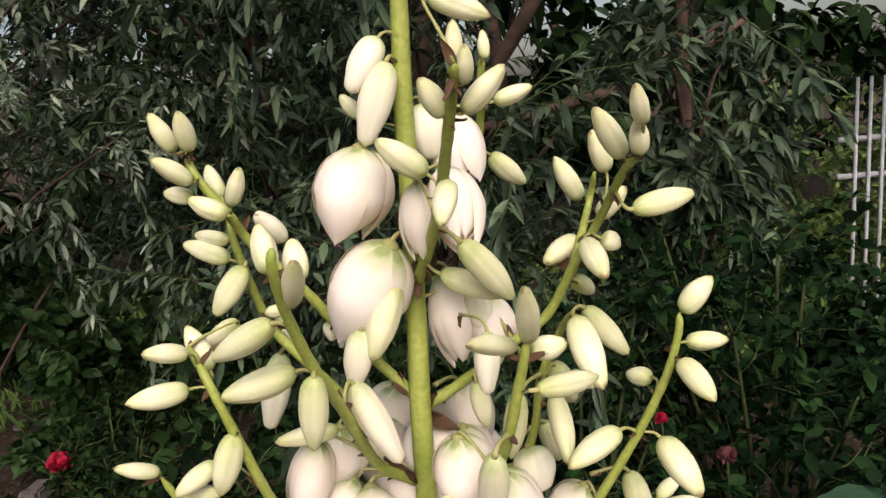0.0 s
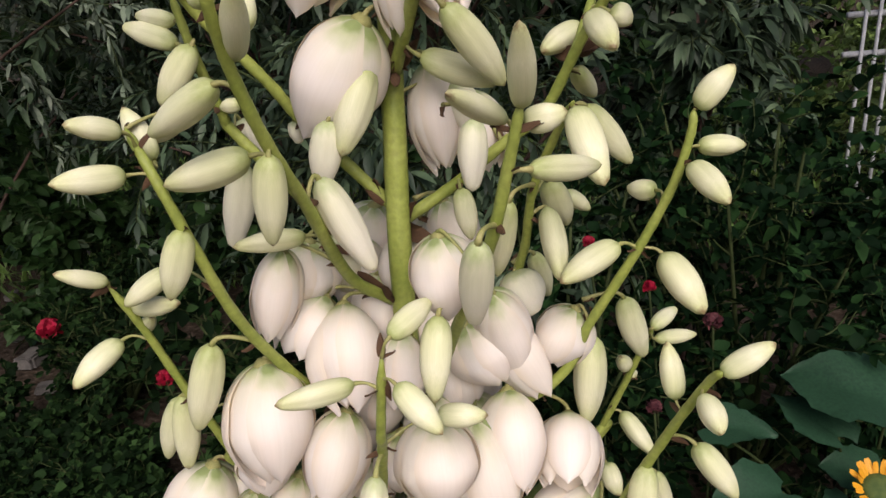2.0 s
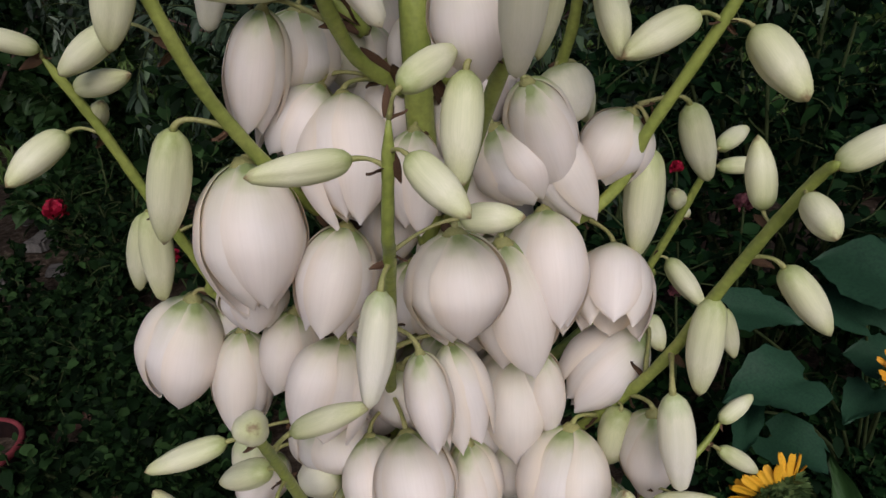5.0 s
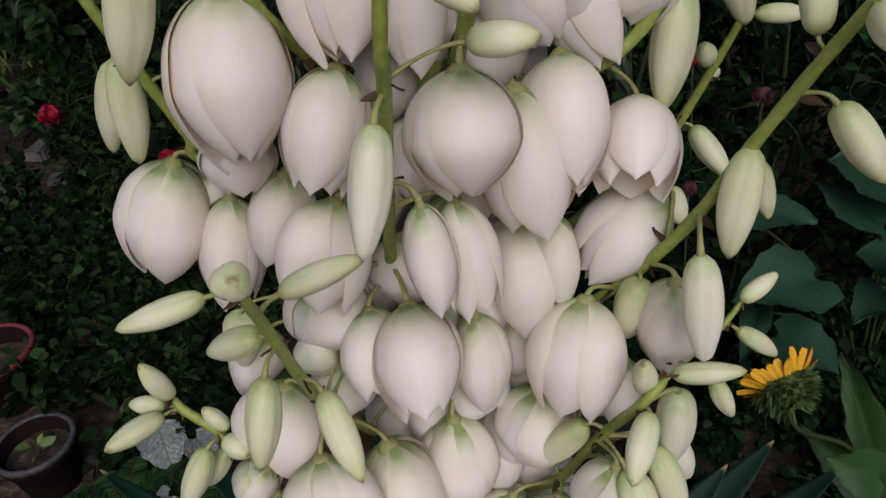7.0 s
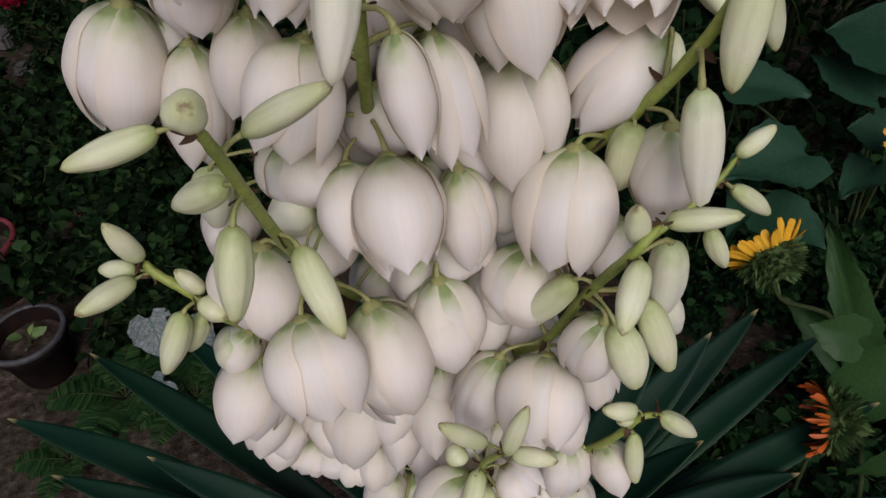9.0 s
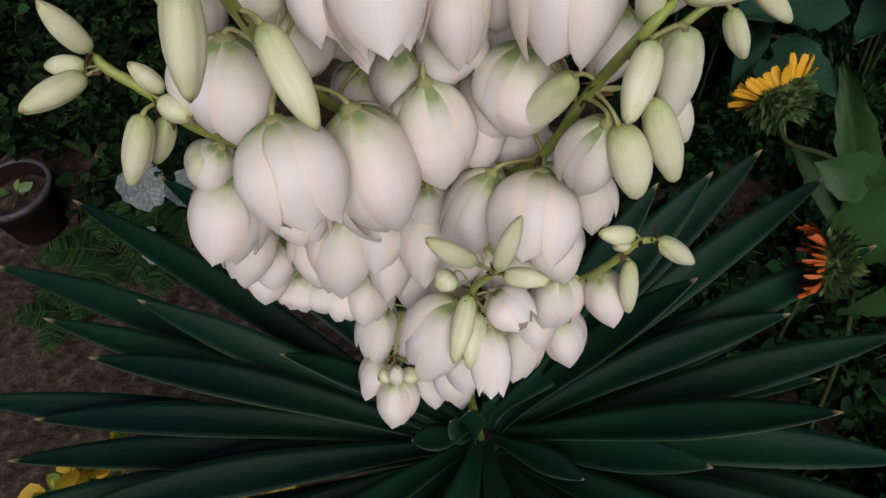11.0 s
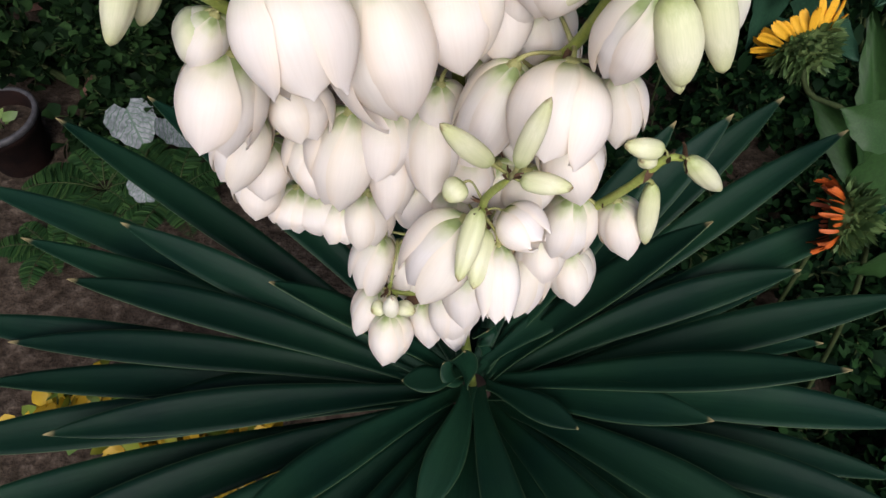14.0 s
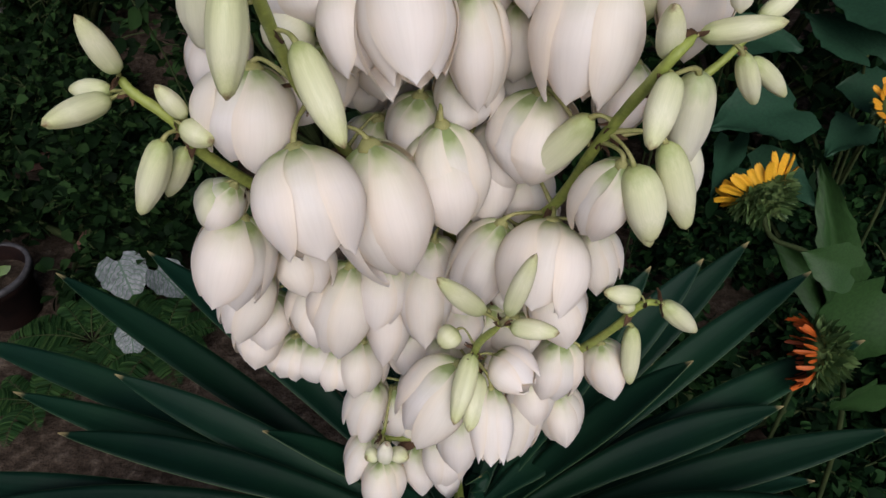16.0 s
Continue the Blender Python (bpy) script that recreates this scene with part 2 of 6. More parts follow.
def veined_leaf():
    """Silvery leaf with dark green veins that branch off a midrib along x."""
    m, n, l, p = material("silver_leaf_with_green_veins")
    tc = n.new("ShaderNodeTexCoord")
    sep = n.new("ShaderNodeSeparateXYZ")
    l.new(tc.outputs["Object"], sep.inputs[0])

    def op(kind, a, b=None):
        q = n.new("ShaderNodeMath")
        q.operation = kind
        for k, v in enumerate((a, b)):
            if v is None:
                continue
            if isinstance(v, (int, float)):
                q.inputs[k].default_value = v
            else:
                l.new(v, q.inputs[k])
        return q.outputs[0]

    off = op("ABSOLUTE", sep.outputs["Y"])
    warp = op("MULTIPLY", noise_node(n, l, 5.0, 4).outputs["Fac"], 2.2)
    saw = op("FRACT", op("ADD", op("SUBTRACT", op("MULTIPLY", sep.outputs["X"], 7.0), op("MULTIPLY", off, 7.0)), warp))
    side = op("LESS_THAN", op("ABSOLUTE", op("SUBTRACT", saw, 0.5)), 0.11)
    rib = op("LESS_THAN", off, 0.022)
    vein = op("MAXIMUM", side, rib)
    nz = noise_node(n, l, 12, 4)
    r = ramp_node(n, [(0.3, (0.05, 0.065, 0.062)), (0.7, (0.20, 0.21, 0.22))])
    l.new(nz.outputs["Fac"], r.inputs[0])
    col = mixed(n, l, r.outputs[0], (0.05, 0.09, 0.06), vein)
    l.new(col, p.inputs["Base Color"])
    p.inputs["Roughness"].default_value = 0.6
    return m


M_PALE_LEAF = veined_leaf()
M_DISC = plain_plant("green_flower_head", (0.03, 0.06, 0.012), (0.07, 0.10, 0.02), 90, 0.8)
M_GRASS = leafage("grass_blade", (0.06, 0.11, 0.025), (0.12, 0.21, 0.045), (0.20, 0.31, 0.08), 0.55)
# grey-green leaf, lightened so that its colour carries the sunlit haze
M_HAZY_LEAF = leafage("hazy_grey_green_leaf", (0.06, 0.09, 0.065), (0.15, 0.20, 0.14), (0.28, 0.34, 0.26), 0.5)
M_BRICK = plain_plant("weathered_brick", (0.10, 0.05, 0.04), (0.20, 0.10, 0.075), 30, 0.9, bump=0.6)
M_WHITE = plain_plant("white_painted_metal", (0.40, 0.42, 0.45), (0.55, 0.57, 0.60), 12, 0.5)


ROSETTE = Vector((-0.0174, 0.4550, 0.6134))


# ---- helpers for shapes
def mesh_of(name, verts, faces, mat, smooth=True, uvs=None):
    me = bpy.data.meshes.new(name)
    me.from_pydata([tuple(v) for v in verts], [], [tuple(f) for f in faces])
    me.materials.append(mat)
    if smooth:
        me.polygons.foreach_set("use_smooth", [True] * len(me.polygons))
    if uvs:
        lay = me.uv_layers.new(name="UVMap")
        for lp in me.loops:
            lay.data[lp.index].uv = uvs[lp.vertex_index]
    me.update()
    return me


def part(name, me, parent, basis=None, inverse=None, label=""):
    """One mesh object under a thing or under a part."""
    ob = new(name, me)
    ob.parent = parent
    if inverse is not None:
        ob.matrix_parent_inverse = inverse
    if basis is not None:
        ob.matrix_basis = basis
    return tagged(ob, label)


def thing(name, place, label, category, group="", kind=""):
    ob = new(name)
    ob.matrix_basis = Matrix.Translation(place)
    ob.empty_display_size = 0.05
    return tagged(ob, label, category, group, kind)


def spline(points, per=6):
    """A smooth line through a few points."""
    p = [Vector(q) for q in points]
    p = [2 * p[0] - p[1]] + p + [2 * p[-1] - p[-2]]
    out = []
    for i in range(1, len(p) - 2):
        a, b, c, d = p[i - 1:i + 3]
        for k in range(per):
            t = k / per
            out.append(0.5 * (2 * b + (c - a) * t + (2 * a - 5 * b + 4 * c - d) * t * t + (3 * b - 3 * c + d - a) * t ** 3))
    return out + [p[-2]]


def tube(line, radii, sides=8, lumps=0.0):
    """A tapered tube along a line, closed at both ends."""
    verts, faces = [], []
    side = Vector((0.31, 0.52, 0.79))
    for i, q in enumerate(line):
        d = (line[min(i + 1, len(line) - 1)] - line[max(i - 1, 0)]).normalized()
        u = side - d * side.dot(d)
        u = (u if u.length > 1e-4 else d.cross(Vector((1, 0, 0)))).normalized()
        v = d.cross(u)
        side = u
        for k in range(sides):
            a = 2 * math.pi * k / sides
            r = radii[i] * (1 + lumps * noise.noise(q * 60 + Vector((k, 0, 0))))
            verts.append(q + (u * math.cos(a) + v * math.sin(a)) * r)
    for i in range(len(line) - 1):
        for k in range(sides):
            a, b = i * sides + k, i * sides + (k + 1) % sides
            faces.append((a, b, b + sides, a + sides))
    faces.append(tuple(range(sides))[::-1])
    faces.append(tuple(range((len(line) - 1) * sides, len(line) * sides)))
    return verts, faces


def curve_at(keys, u):
    """A smooth curve through a few keys (position, value)."""
    n = len(keys)
    for i in range(n - 1):
        (a, x), (b, y) = keys[i], keys[i + 1]
        if u <= b or i == n - 2:
            h = b - a
            t = min(1.0, max(0.0, (u - a) / h))
            m0 = (y - keys[i - 1][1]) / (b - keys[i - 1][0]) if i else (y - x) / h
            m1 = (keys[i + 2][1] - x) / (keys[i + 2][0] - a) if i < n - 2 else (y - x) / h
            return x * (1 + 2 * t) * (1 - t) ** 2 + m0 * h * t * (1 - t) ** 2 + y * t * t * (3 - 2 * t) + m1 * h * t * t * (t - 1)


def aim(base, tip, r, turn):
    """The pose of a unit bud or flower: local z runs from base to tip."""
    b, t = Vector(base), Vector(tip)
    d = t - b
    q = d.to_track_quat("Z", "Y").to_matrix().to_4x4()
    return Matrix.Translation(b) @ q @ Matrix.Rotation(radians(turn), 4, "Z") @ Matrix.Diagonal((r, r, d.length, 1))


# ---- the yucca
YUCCA_FOOT = Vector((ROSETTE.x, ROSETTE.y, 0.0))
yucca = thing("yucca", YUCCA_FOOT, "yucca in flower, white bells above blue-green sword leaves", "plant")
Y_INV = Matrix.Translation(YUCCA_FOOT).inverted()


def petal_mesh(tip_open, inner, seed):
    """A broad, pointed tepal, arched across and cupped along; three outer ones lie over three inner ones."""
    rnd = random.Random(seed)
    if inner:
        tip_open *= 0.8
    prof = [(0, 0.10), (0.03, 0.29), (0.10, 0.56), (0.24, 0.84), (0.42, 0.98), (0.58, 1.0), (0.78, 0.70 + tip_open * 0.3), (0.91, 0.36 + tip_open * 0.62), (1.0, tip_open)]
    wide = [(0, 0.11), (0.06, 0.28), (0.18, 0.52), (0.34, 0.76), (0.50, 0.82), (0.66, 0.74), (0.80, 0.57), (0.90, 0.37), (0.96, 0.20), (0.99, 0.08), (1.0, 0.02)]
    if inner:
        wide = [(0, 0.18), (0.06, 0.45), (0.18, 0.74), (0.36, 0.90), (0.55, 0.93), (0.72, 0.82), (0.85, 0.58), (0.93, 0.36), (0.98, 0.15), (1.0, 0.02)]
    grow = (0.955 if inner else 1.0) + rnd.uniform(-0.025, 0.035)
    nu, nv = 28, 18
    verts, faces, uvs = [], [], []
    ph, skew, flare = rnd.uniform(0, 6), rnd.uniform(-0.07, 0.07), rnd.uniform(-0.3, 1.0)
    for layer in (0, 1):
        for i in range(nu + 1):
            u = i / nu
            r0 = curve_at(prof, u)
            body = math.sin(math.pi * min(1.0, u * 1.05))
            for j in range(nv + 1):
                v = 2 * j / nv - 1
                w = v * curve_at(wide, u)
                a = w / max(r0, 0.34) + skew * math.sin(math.pi * u)
                if inner:
                    arch = -0.115 + 0.06 * (1 - v * v)
                else:
                    arch = 0.04 - 0.065 * v * v + 0.045 * (1 - abs(v)) ** 1.6
                curl = 0.05 * flare * max(0.0, abs(v) - 0.55) ** 2 * u * 4
                wave = 0.014 * math.sin(5 * u + 2.8 * v + ph) * u + 0.008 * math.sin(13 * u + ph) * v * v
                tip = 0.9 * max(0.0, flare) * max(0.0, u - 0.86) ** 2 * 6
                r = r0 + (arch + curl) * (0.5 + 0.5 * body) + wave + tip - layer * 0.022 * (1 - 0.96 * v ** 4)
                z = u * grow - 0.035 * v * v * u
                verts.append((r * math.cos(a), r * math.sin(a), z))
                uvs.append((0.5 + 0.5 * v, u))
    n = (nu + 1) * (nv + 1)
    for i in range(nu):
        for j in range(nv):
            a = i * (nv + 1) + j
            faces.append((a, a + nv + 1, a + nv + 2, a + 1))
            faces.append((n + a, n + a + 1, n + a + nv + 2, n + a + nv + 1))
    return mesh_of("petal", verts, faces, M_PETAL, uvs=uvs)


def bud_mesh(mat, blunt, bend, seed):
    rnd = random.Random(seed)
    prof = [(0, 0.30), (0.05, 0.62), (0.15, 0.86), (0.36, 1.0), (0.58, 0.95), (0.78, 0.70), (0.92, 0.38 + blunt), (0.98, 0.18 + blunt), (1.0, 0.05)]
    verts, faces = [], []
    nu, ns = 16, 36
    for i in range(nu + 1):
        u = i / nu
        r0 = curve_at(prof, u)
        for k in range(ns):
            a = 2 * math.pi * k / ns
            ridge = 1 + 0.045 * math.cos(3 * a) - 0.055 * max(0.0, math.cos(3 * a + math.pi)) ** 10 - 0.035 * max(0.0, math.cos(3 * a + 0.9)) ** 24 * math.sin(math.pi * u)
            twist = 0.25 * u
            r = r0 * ridge * (1 + rnd.uniform(-0.008, 0.008))
            verts.append((r * math.cos(a + twist) + bend * math.sin(math.pi * u), r * math.sin(a + twist), u))
    for i in range(nu):
        for k in range(ns):
            a, b = i * ns + k, i * ns + (k + 1) % ns
            faces.append((a, b, b + ns, a + ns))
    faces.append(tuple(range(ns))[::-1])
    faces.append(tuple(range(nu * ns, (nu + 1) * ns)))
    return mesh_of("bud", verts, faces, mat)


def cup_mesh():
    line = [Vector((0, 0, z)) for z in (-0.03, 0.0, 0.03, 0.06)]
    v, f = tube(line, [0.12, 0.2, 0.26, 0.2], 10)
    return mesh_of("receptacle", v, f, M_PEDICEL)


PETALS = [(petal_mesh(o, False, s), petal_mesh(o * 0.9, True, s + 50)) for s, o in enumerate((0.30, 0.45, 0.62, 0.24, 0.52, 0.40, 0.74, 0.34, 0.57))]
BUDS = [bud_mesh(M_BUD, b, k, s) for s, (b, k) in enumerate(((0.0, 0.05), (0.06, -0.06), (0.03, 0.10)))]
SWOLLEN = [bud_mesh(M_SWOLLEN, b, k, s + 9) for s, (b, k) in enumerate(((0.08, 0.04), (0.12, -0.05)))]
CUP = cup_mesh()
STALKS = random.Random(11)


def bract_mesh(seed):
    """A dry, curled, pointed bract."""
    rnd = random.Random(seed)
    v, f = [], []
    for i in range(7):
        u = i / 6
        w = 0.20 * math.sin(math.pi * min(1, 0.25 + u * 0.78)) + 0.02
        x = 0.5 * math.sin(u * 2.0 + rnd.uniform(-0.1, 0.1)) * u
        for s in (-1, 0, 1):
            v.append((x + 0.10 * abs(s), s * w, u))
    for i in range(6):
        for s in range(2):
            a = i * 3 + s
            f.append((a, a + 1, a + 4, a + 3))
    n = len(v)
    v += [(x - 0.03, y, z) for x, y, z in v]
    f += [tuple(k + n for k in q)[::-1] for q in f]
    return mesh_of("bract", v, f, M_BRACT)


BRACTS = [bract_mesh(s) for s in range(3)]


NODES = random.Random(23)
BRANCH_LINES = []


def stalk(name, points, r0, r1):
    """A tapered, slightly knobbly stem or branch; returns the line that it follows."""
    line = spline(points, 8)
    radii = [(r0 + (r1 - r0) * i / (len(line) - 1)) * (1 + 0.05 * math.sin(i * 1.9)) for i in range(len(line))]
    if name == "stem":
        radii = [r1 + (r0 - r1) * math.sin(math.pi * i / len(line)) ** 0.8 for i in range(len(line))]
    else:
        radii[-3:] = [radii[-3], radii[-2] * 0.7, 0.0008]
    v, f = tube(line, radii, 12, 0.06)
    part(name, mesh_of(name, v, f, M_STALK), yucca, inverse=Y_INV)
    BRANCH_LINES.append(line)
    if name == "branch":
        for _ in range(3):
            d = line[6] - line[0] + Vector((NODES.uniform(-0.02, 0.02), NODES.uniform(-0.03, 0.0), NODES.uniform(-0.03, 0.01)))
            q = d.to_track_quat("Z", "Y").to_matrix().to_4x4() @ Matrix.Rotation(NODES.uniform(0, 6.28), 4, "Z")
            part("bract", NODES.choice(BRACTS), yucca, Matrix.Translation(line[0] + d.normalized() * 0.004) @ q @ Matrix.Scale(NODES.uniform(0.014, 0.028), 4), Y_INV)
    return line


def hang(branch, base, axis, length, holder, pose_m):
    """The arched pedicel from the branch to a bud or flower, and the bract at its foot."""
    b = Vector(base)
    foot = min(branch, key=lambda q: (q - b).length + max(0.0, (q - b).z) * 0.6)
    gap = (b - foot).length
    if gap > 0.03:
        foot = min((q for ln in BRANCH_LINES for q in ln), key=lambda q: (q - b).length + max(0.0, (q - b).z) * 0.6)
        gap = (b - foot).length
    if gap > 0.045:
        inward = Vector((-0.03, 0.475, b.z + 0.012)) - b
        foot = b + inward.normalized() * min(0.03, inward.length)
        gap = (b - foot).length
    c1 = foot + (b - foot) * 0.4 + Vector((0, 0, 0.12 * min(gap, 0.03)))
    c2 = b - axis * min(0.5 * gap, 0.01)
    line = []
    for i in range(9):
        t = i / 8
        line.append(foot * (1 - t) ** 3 + c1 * 3 * t * (1 - t) ** 2 + c2 * 3 * t * t * (1 - t) + (b + axis * 0.001) * t ** 3)
    r = min(0.0016, max(0.0010, length * 0.03))
    v, f = tube(line, [r * (1.25 - 0.5 * math.sin(math.pi * i / 8)) for i in range(9)], 7, 0.1)
    part("pedicel", mesh_of("pedicel", v, f, M_PEDICEL), holder, inverse=pose_m.inverted())
    for _ in range(STALKS.choice((1, 1, 2, 3))):
        up = (b - foot + Vector((STALKS.uniform(-0.01, 0.01), STALKS.uniform(-0.01, 0.01), STALKS.uniform(-0.012, 0.006))))
        s = STALKS.uniform(0.005, 0.012)
        q = up.to_track_quat("Z", "Y").to_matrix().to_4x4()
        m = Matrix.Translation(foot) @ q @ Matrix.Rotation(STALKS.uniform(0, 6.28), 4, "Z") @ Matrix.Scale(s, 4)
        part("bract", STALKS.choice(BRACTS), yucca, m, Y_INV)


def bud(branch, base, tip, r, turn):
    m = aim(base, tip, r, turn)
    ob = part("bud", BUDS[turn % 3], yucca, m, Y_INV)
    d = Vector(tip) - Vector(base)
    hang(branch, base, d.normalized(), d.length, ob, m)


def swollen_bud(branch, base, tip, r, turn):
    m = aim(base, tip, r, turn)
    ob = part("opening_bud", SWOLLEN[turn % 2], yucca, m, Y_INV, "cream bud about to open")
    d = Vector(tip) - Vector(base)
    hang(branch, base, d.normalized(), d.length, ob, m)


def flower(branch, base, tip, r, turn):
    wide_open = tip[2] < 1.20
    m = aim(base, tip, r * (0.87 if wide_open else 1.0), turn)
    ob = part("flower", CUP, yucca, m, Y_INV, "white bell flower, wide open" if wide_open else "white bell flower")
    outer, inner = PETALS[(2, 4, 6, 8)[turn % 4] if wide_open else turn % 9]
    spread = 0.09 if wide_open else 0.0
    out = m.to_3x3().inverted() @ Vector((0.35 * math.sin(turn), -1, 0.1))
    face = math.degrees(math.atan2(out.y, out.x)) + turn % 70 - 35
    def lean(share):
        return Matrix(((1, 0, share, 0), (0, 1, 0, 0), (0, 0, 1, 0), (0, 0, 0, 1)))
    for k in range(3):
        jit = STALKS.uniform(-5, 5)
        part("petal", inner, ob, Matrix.Rotation(radians(face + 60 + 120 * k + jit), 4, "Z") @ lean(STALKS.uniform(-0.05, 0.05) + spread * 0.6))
        part("petal", outer, ob, Matrix.Rotation(radians(face + 120 * k - jit), 4, "Z") @ lean(STALKS.uniform(-0.03, 0.09) + spread) @ Matrix.Diagonal((1, STALKS.uniform(0.92, 1.05), STALKS.uniform(0.93, 1.06), 1)))
    d = Vector(tip) - Vector(base)
    hang(branch, base, d.normalized(), d.length, ob, m)


LEAVES = random.Random(5)


def yucca_trunk():
    line = spline([(YUCCA_FOOT.x + 0.01, YUCCA_FOOT.y + 0.01, -0.03), (YUCCA_FOOT.x + 0.015, YUCCA_FOOT.y, ROSETTE.z * 0.5), (ROSETTE.x, ROSETTE.y, ROSETTE.z + 0.01)], 10)
    v, f = tube(line, [0.052 - 0.012 * i / 20 + 0.004 * (i % 2) for i in range(len(line))], 16, 0.3)
    part("trunk", mesh_of("trunk", v, f, M_BARK), yucca, inverse=Y_INV)


yucca_trunk()


def sword_leaf(tip, half):
    """A stiff, folded, pointed leaf from the rosette's heart to its tip."""
    t = Vector(tip)
    flat = Vector((t.x - ROSETTE.x, t.y - ROSETTE.y, 0))
    out = flat.normalized()
    base = ROSETTE + out * 0.018 + Vector((0, 0, LEAVES.uniform(-0.045, 0.02) + (t.z - ROSETTE.z) * 0.15))
    base.z += max(-0.03, min(0.07, 0.20 * (0.40 - flat.length)))
    span = (t - base).length
    mid = base.lerp(t, 0.5) + Vector((0, 0, 0.006 + 0.10 * flat.length * LEAVES.uniform(0.6, 1.3))) + out.cross(Vector((0, 0, 1))) * LEAVES.uniform(-0.015, 0.015)
    wide = [(0, 0.46), (0.12, 0.42), (0.34, 0.72), (0.56, 1.0), (0.74, 0.90), (0.90, 0.48), (0.97, 0.17), (1.0, 0.02)]
    nu, nv = 18, 6
    verts, faces, uvs = [], [], []
    roll = LEAVES.uniform(-0.25, 0.25)
    half *= 0.86 * min(1.12, 0.6 + span * 1.4)
    for layer in (0, 1):
        for i in range(nu + 1):
            u = i / nu
            c = base * (1 - u) ** 2 + mid * 2 * u * (1 - u) + t * u * u
            d = ((mid - base) * (1 - u) + (t - mid) * u).normalized()
            side = d.cross(Vector((0, 0, 1))).normalized()
            side = Matrix.Rotation(roll * u, 3, d) @ side
            up = side.cross(d)
            w = half * curve_at(wide, u)
            for j in range(nv + 1):
                v = 2 * j / nv - 1
                fold = w * 0.34 * min(1.0, flat.length / 0.2) * (abs(v) ** 1.4) * (1 - 0.4 * u)
                thick = 0.0022 * (1 - 0.5 * abs(v))
                verts.append(c + side * (v * w) + up * (fold - layer * thick))
                uvs.append((0.5 + v * 0.5, u))
    n = (nu + 1) * (nv + 1)
    for i in range(nu):
        for j in range(nv):
            a = i * (nv + 1) + j
            faces.append((a, a + 1, a + nv + 2, a + nv + 1))
            faces.append((n + a, n + a + nv + 1, n + a + nv + 2, n + a + 1))
        for a, b in ((i * (nv + 1), (i + 1) * (nv + 1)), ((i + 1) * (nv + 1) + nv, i * (nv + 1) + nv)):
            faces.append((a, b, n + b, n + a))
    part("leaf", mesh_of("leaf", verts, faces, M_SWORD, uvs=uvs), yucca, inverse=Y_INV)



# ---- the garden
def ground_mesh():
    def steps(lo, hi, fine, far):
        a = list(np.arange(lo, hi + 1e-6, fine))
        d, x = fine, hi
        while x < far:
            d *= 1.35
            x += d
            a.append(x)
        d, x = fine, lo
        while x > -far:
            d *= 1.35
            x -= d
            a.insert(0, x)
        return a
    xs, ys = steps(-2.5, 2.5, 0.05, 400), steps(-1.0, 4.0, 0.05, 400)
    v = []
    for y in ys:
        for x in xs:
            q = Vector((x, y, 0))
            near = 1.0 if abs(x) < 6 and abs(y) < 8 else 0.2
            v.append((x, y, near * (0.025 * noise.noise(q * 2.3) + 0.012 * noise.noise(q * 9) + 0.006 * noise.noise(q * 23)) - 0.01))
    nx = len(xs)
    f = [(j * nx + i, j * nx + i + 1, (j + 1) * nx + i + 1, (j + 1) * nx + i) for j in range(len(ys) - 1) for i in range(nx - 1)]
    return mesh_of("ground", v, f, M_SOIL)


tagged(new("ground", ground_mesh()), "bare brown garden soil with crumbs and weeds", "ground", kind="structure")


def leaf_cloud(name, centres, dirs, sizes, ratio, mat, fold=0.25, droop=0.25, seed=0):
    """Many folded, pointed leaves as one mesh: one at each centre, along each direction."""
    rng = np.random.default_rng(seed)
    n = len(centres)
    c, d = np.asarray(centres, float), np.asarray(dirs, float)
    d /= np.linalg.norm(d, axis=1)[:, None] + 1e-9
    up = np.tile((0.0, 0.0, 1.0), (n, 1)) + rng.normal(0, 0.45, (n, 3))
    s = np.cross(d, up)
    s /= np.linalg.norm(s, axis=1)[:, None] + 1e-9
    nrm = np.cross(s, d)
    L = np.asarray(sizes, float)[:, None]
    w = L * ratio
    rows = []
    for u, ww in ((0.0, 0.06), (0.22, 0.72), (0.5, 1.0), (0.78, 0.62), (1.0, 0.0)):
        mid = c + d * L * u - np.array((0, 0, 1.0)) * L * droop * u * u
        if ww == 0.0:
            rows.append([mid])
        else:
            rows.append([mid - s * w * ww + nrm * w * ww * fold, mid, mid + s * w * ww + nrm * w * ww * fold])
    flat = [p for r in rows for p in r]
    verts = np.stack(flat, 1).reshape(-1, 3)
    m = len(flat)
    quads = []
    for r in range(3):
        for k in range(2):
            a = r * 3 + k
            quads.append((a, a + 1, a + 4, a + 3))
    tris = [(9, 10, 12), (10, 11, 12)]
    base = (np.arange(n) * m)[:, None]
    faces = [tuple(q) for t in quads for q in (base + np.array(t)).tolist()] + [tuple(q) for t in tris for q in (base + np.array(t)).tolist()]
    me = bpy.data.meshes.new(name)
    me.from_pydata(verts.tolist(), [], faces)
    me.materials.append(mat)
    me.polygons.foreach_set("use_smooth", [True] * len(me.polygons))
    return me


def branchlets(rng, start, heading, length, count, spread):
    """Lines of twigs that fork away from a limb."""
    out = []
    for _ in range(count):
        d = np.array(heading) + rng.normal(0, spread, 3)
        d /= np.linalg.norm(d)
        a = np.array(start)
        pts = [a]
        for _ in range(4):
            d = d + rng.normal(0, 0.25, 3) + np.array((0, 0, -0.10))
            d /= np.linalg.norm(d)
            a = a + d * length / 4
            pts.append(a)
        out.append(pts)
    return out


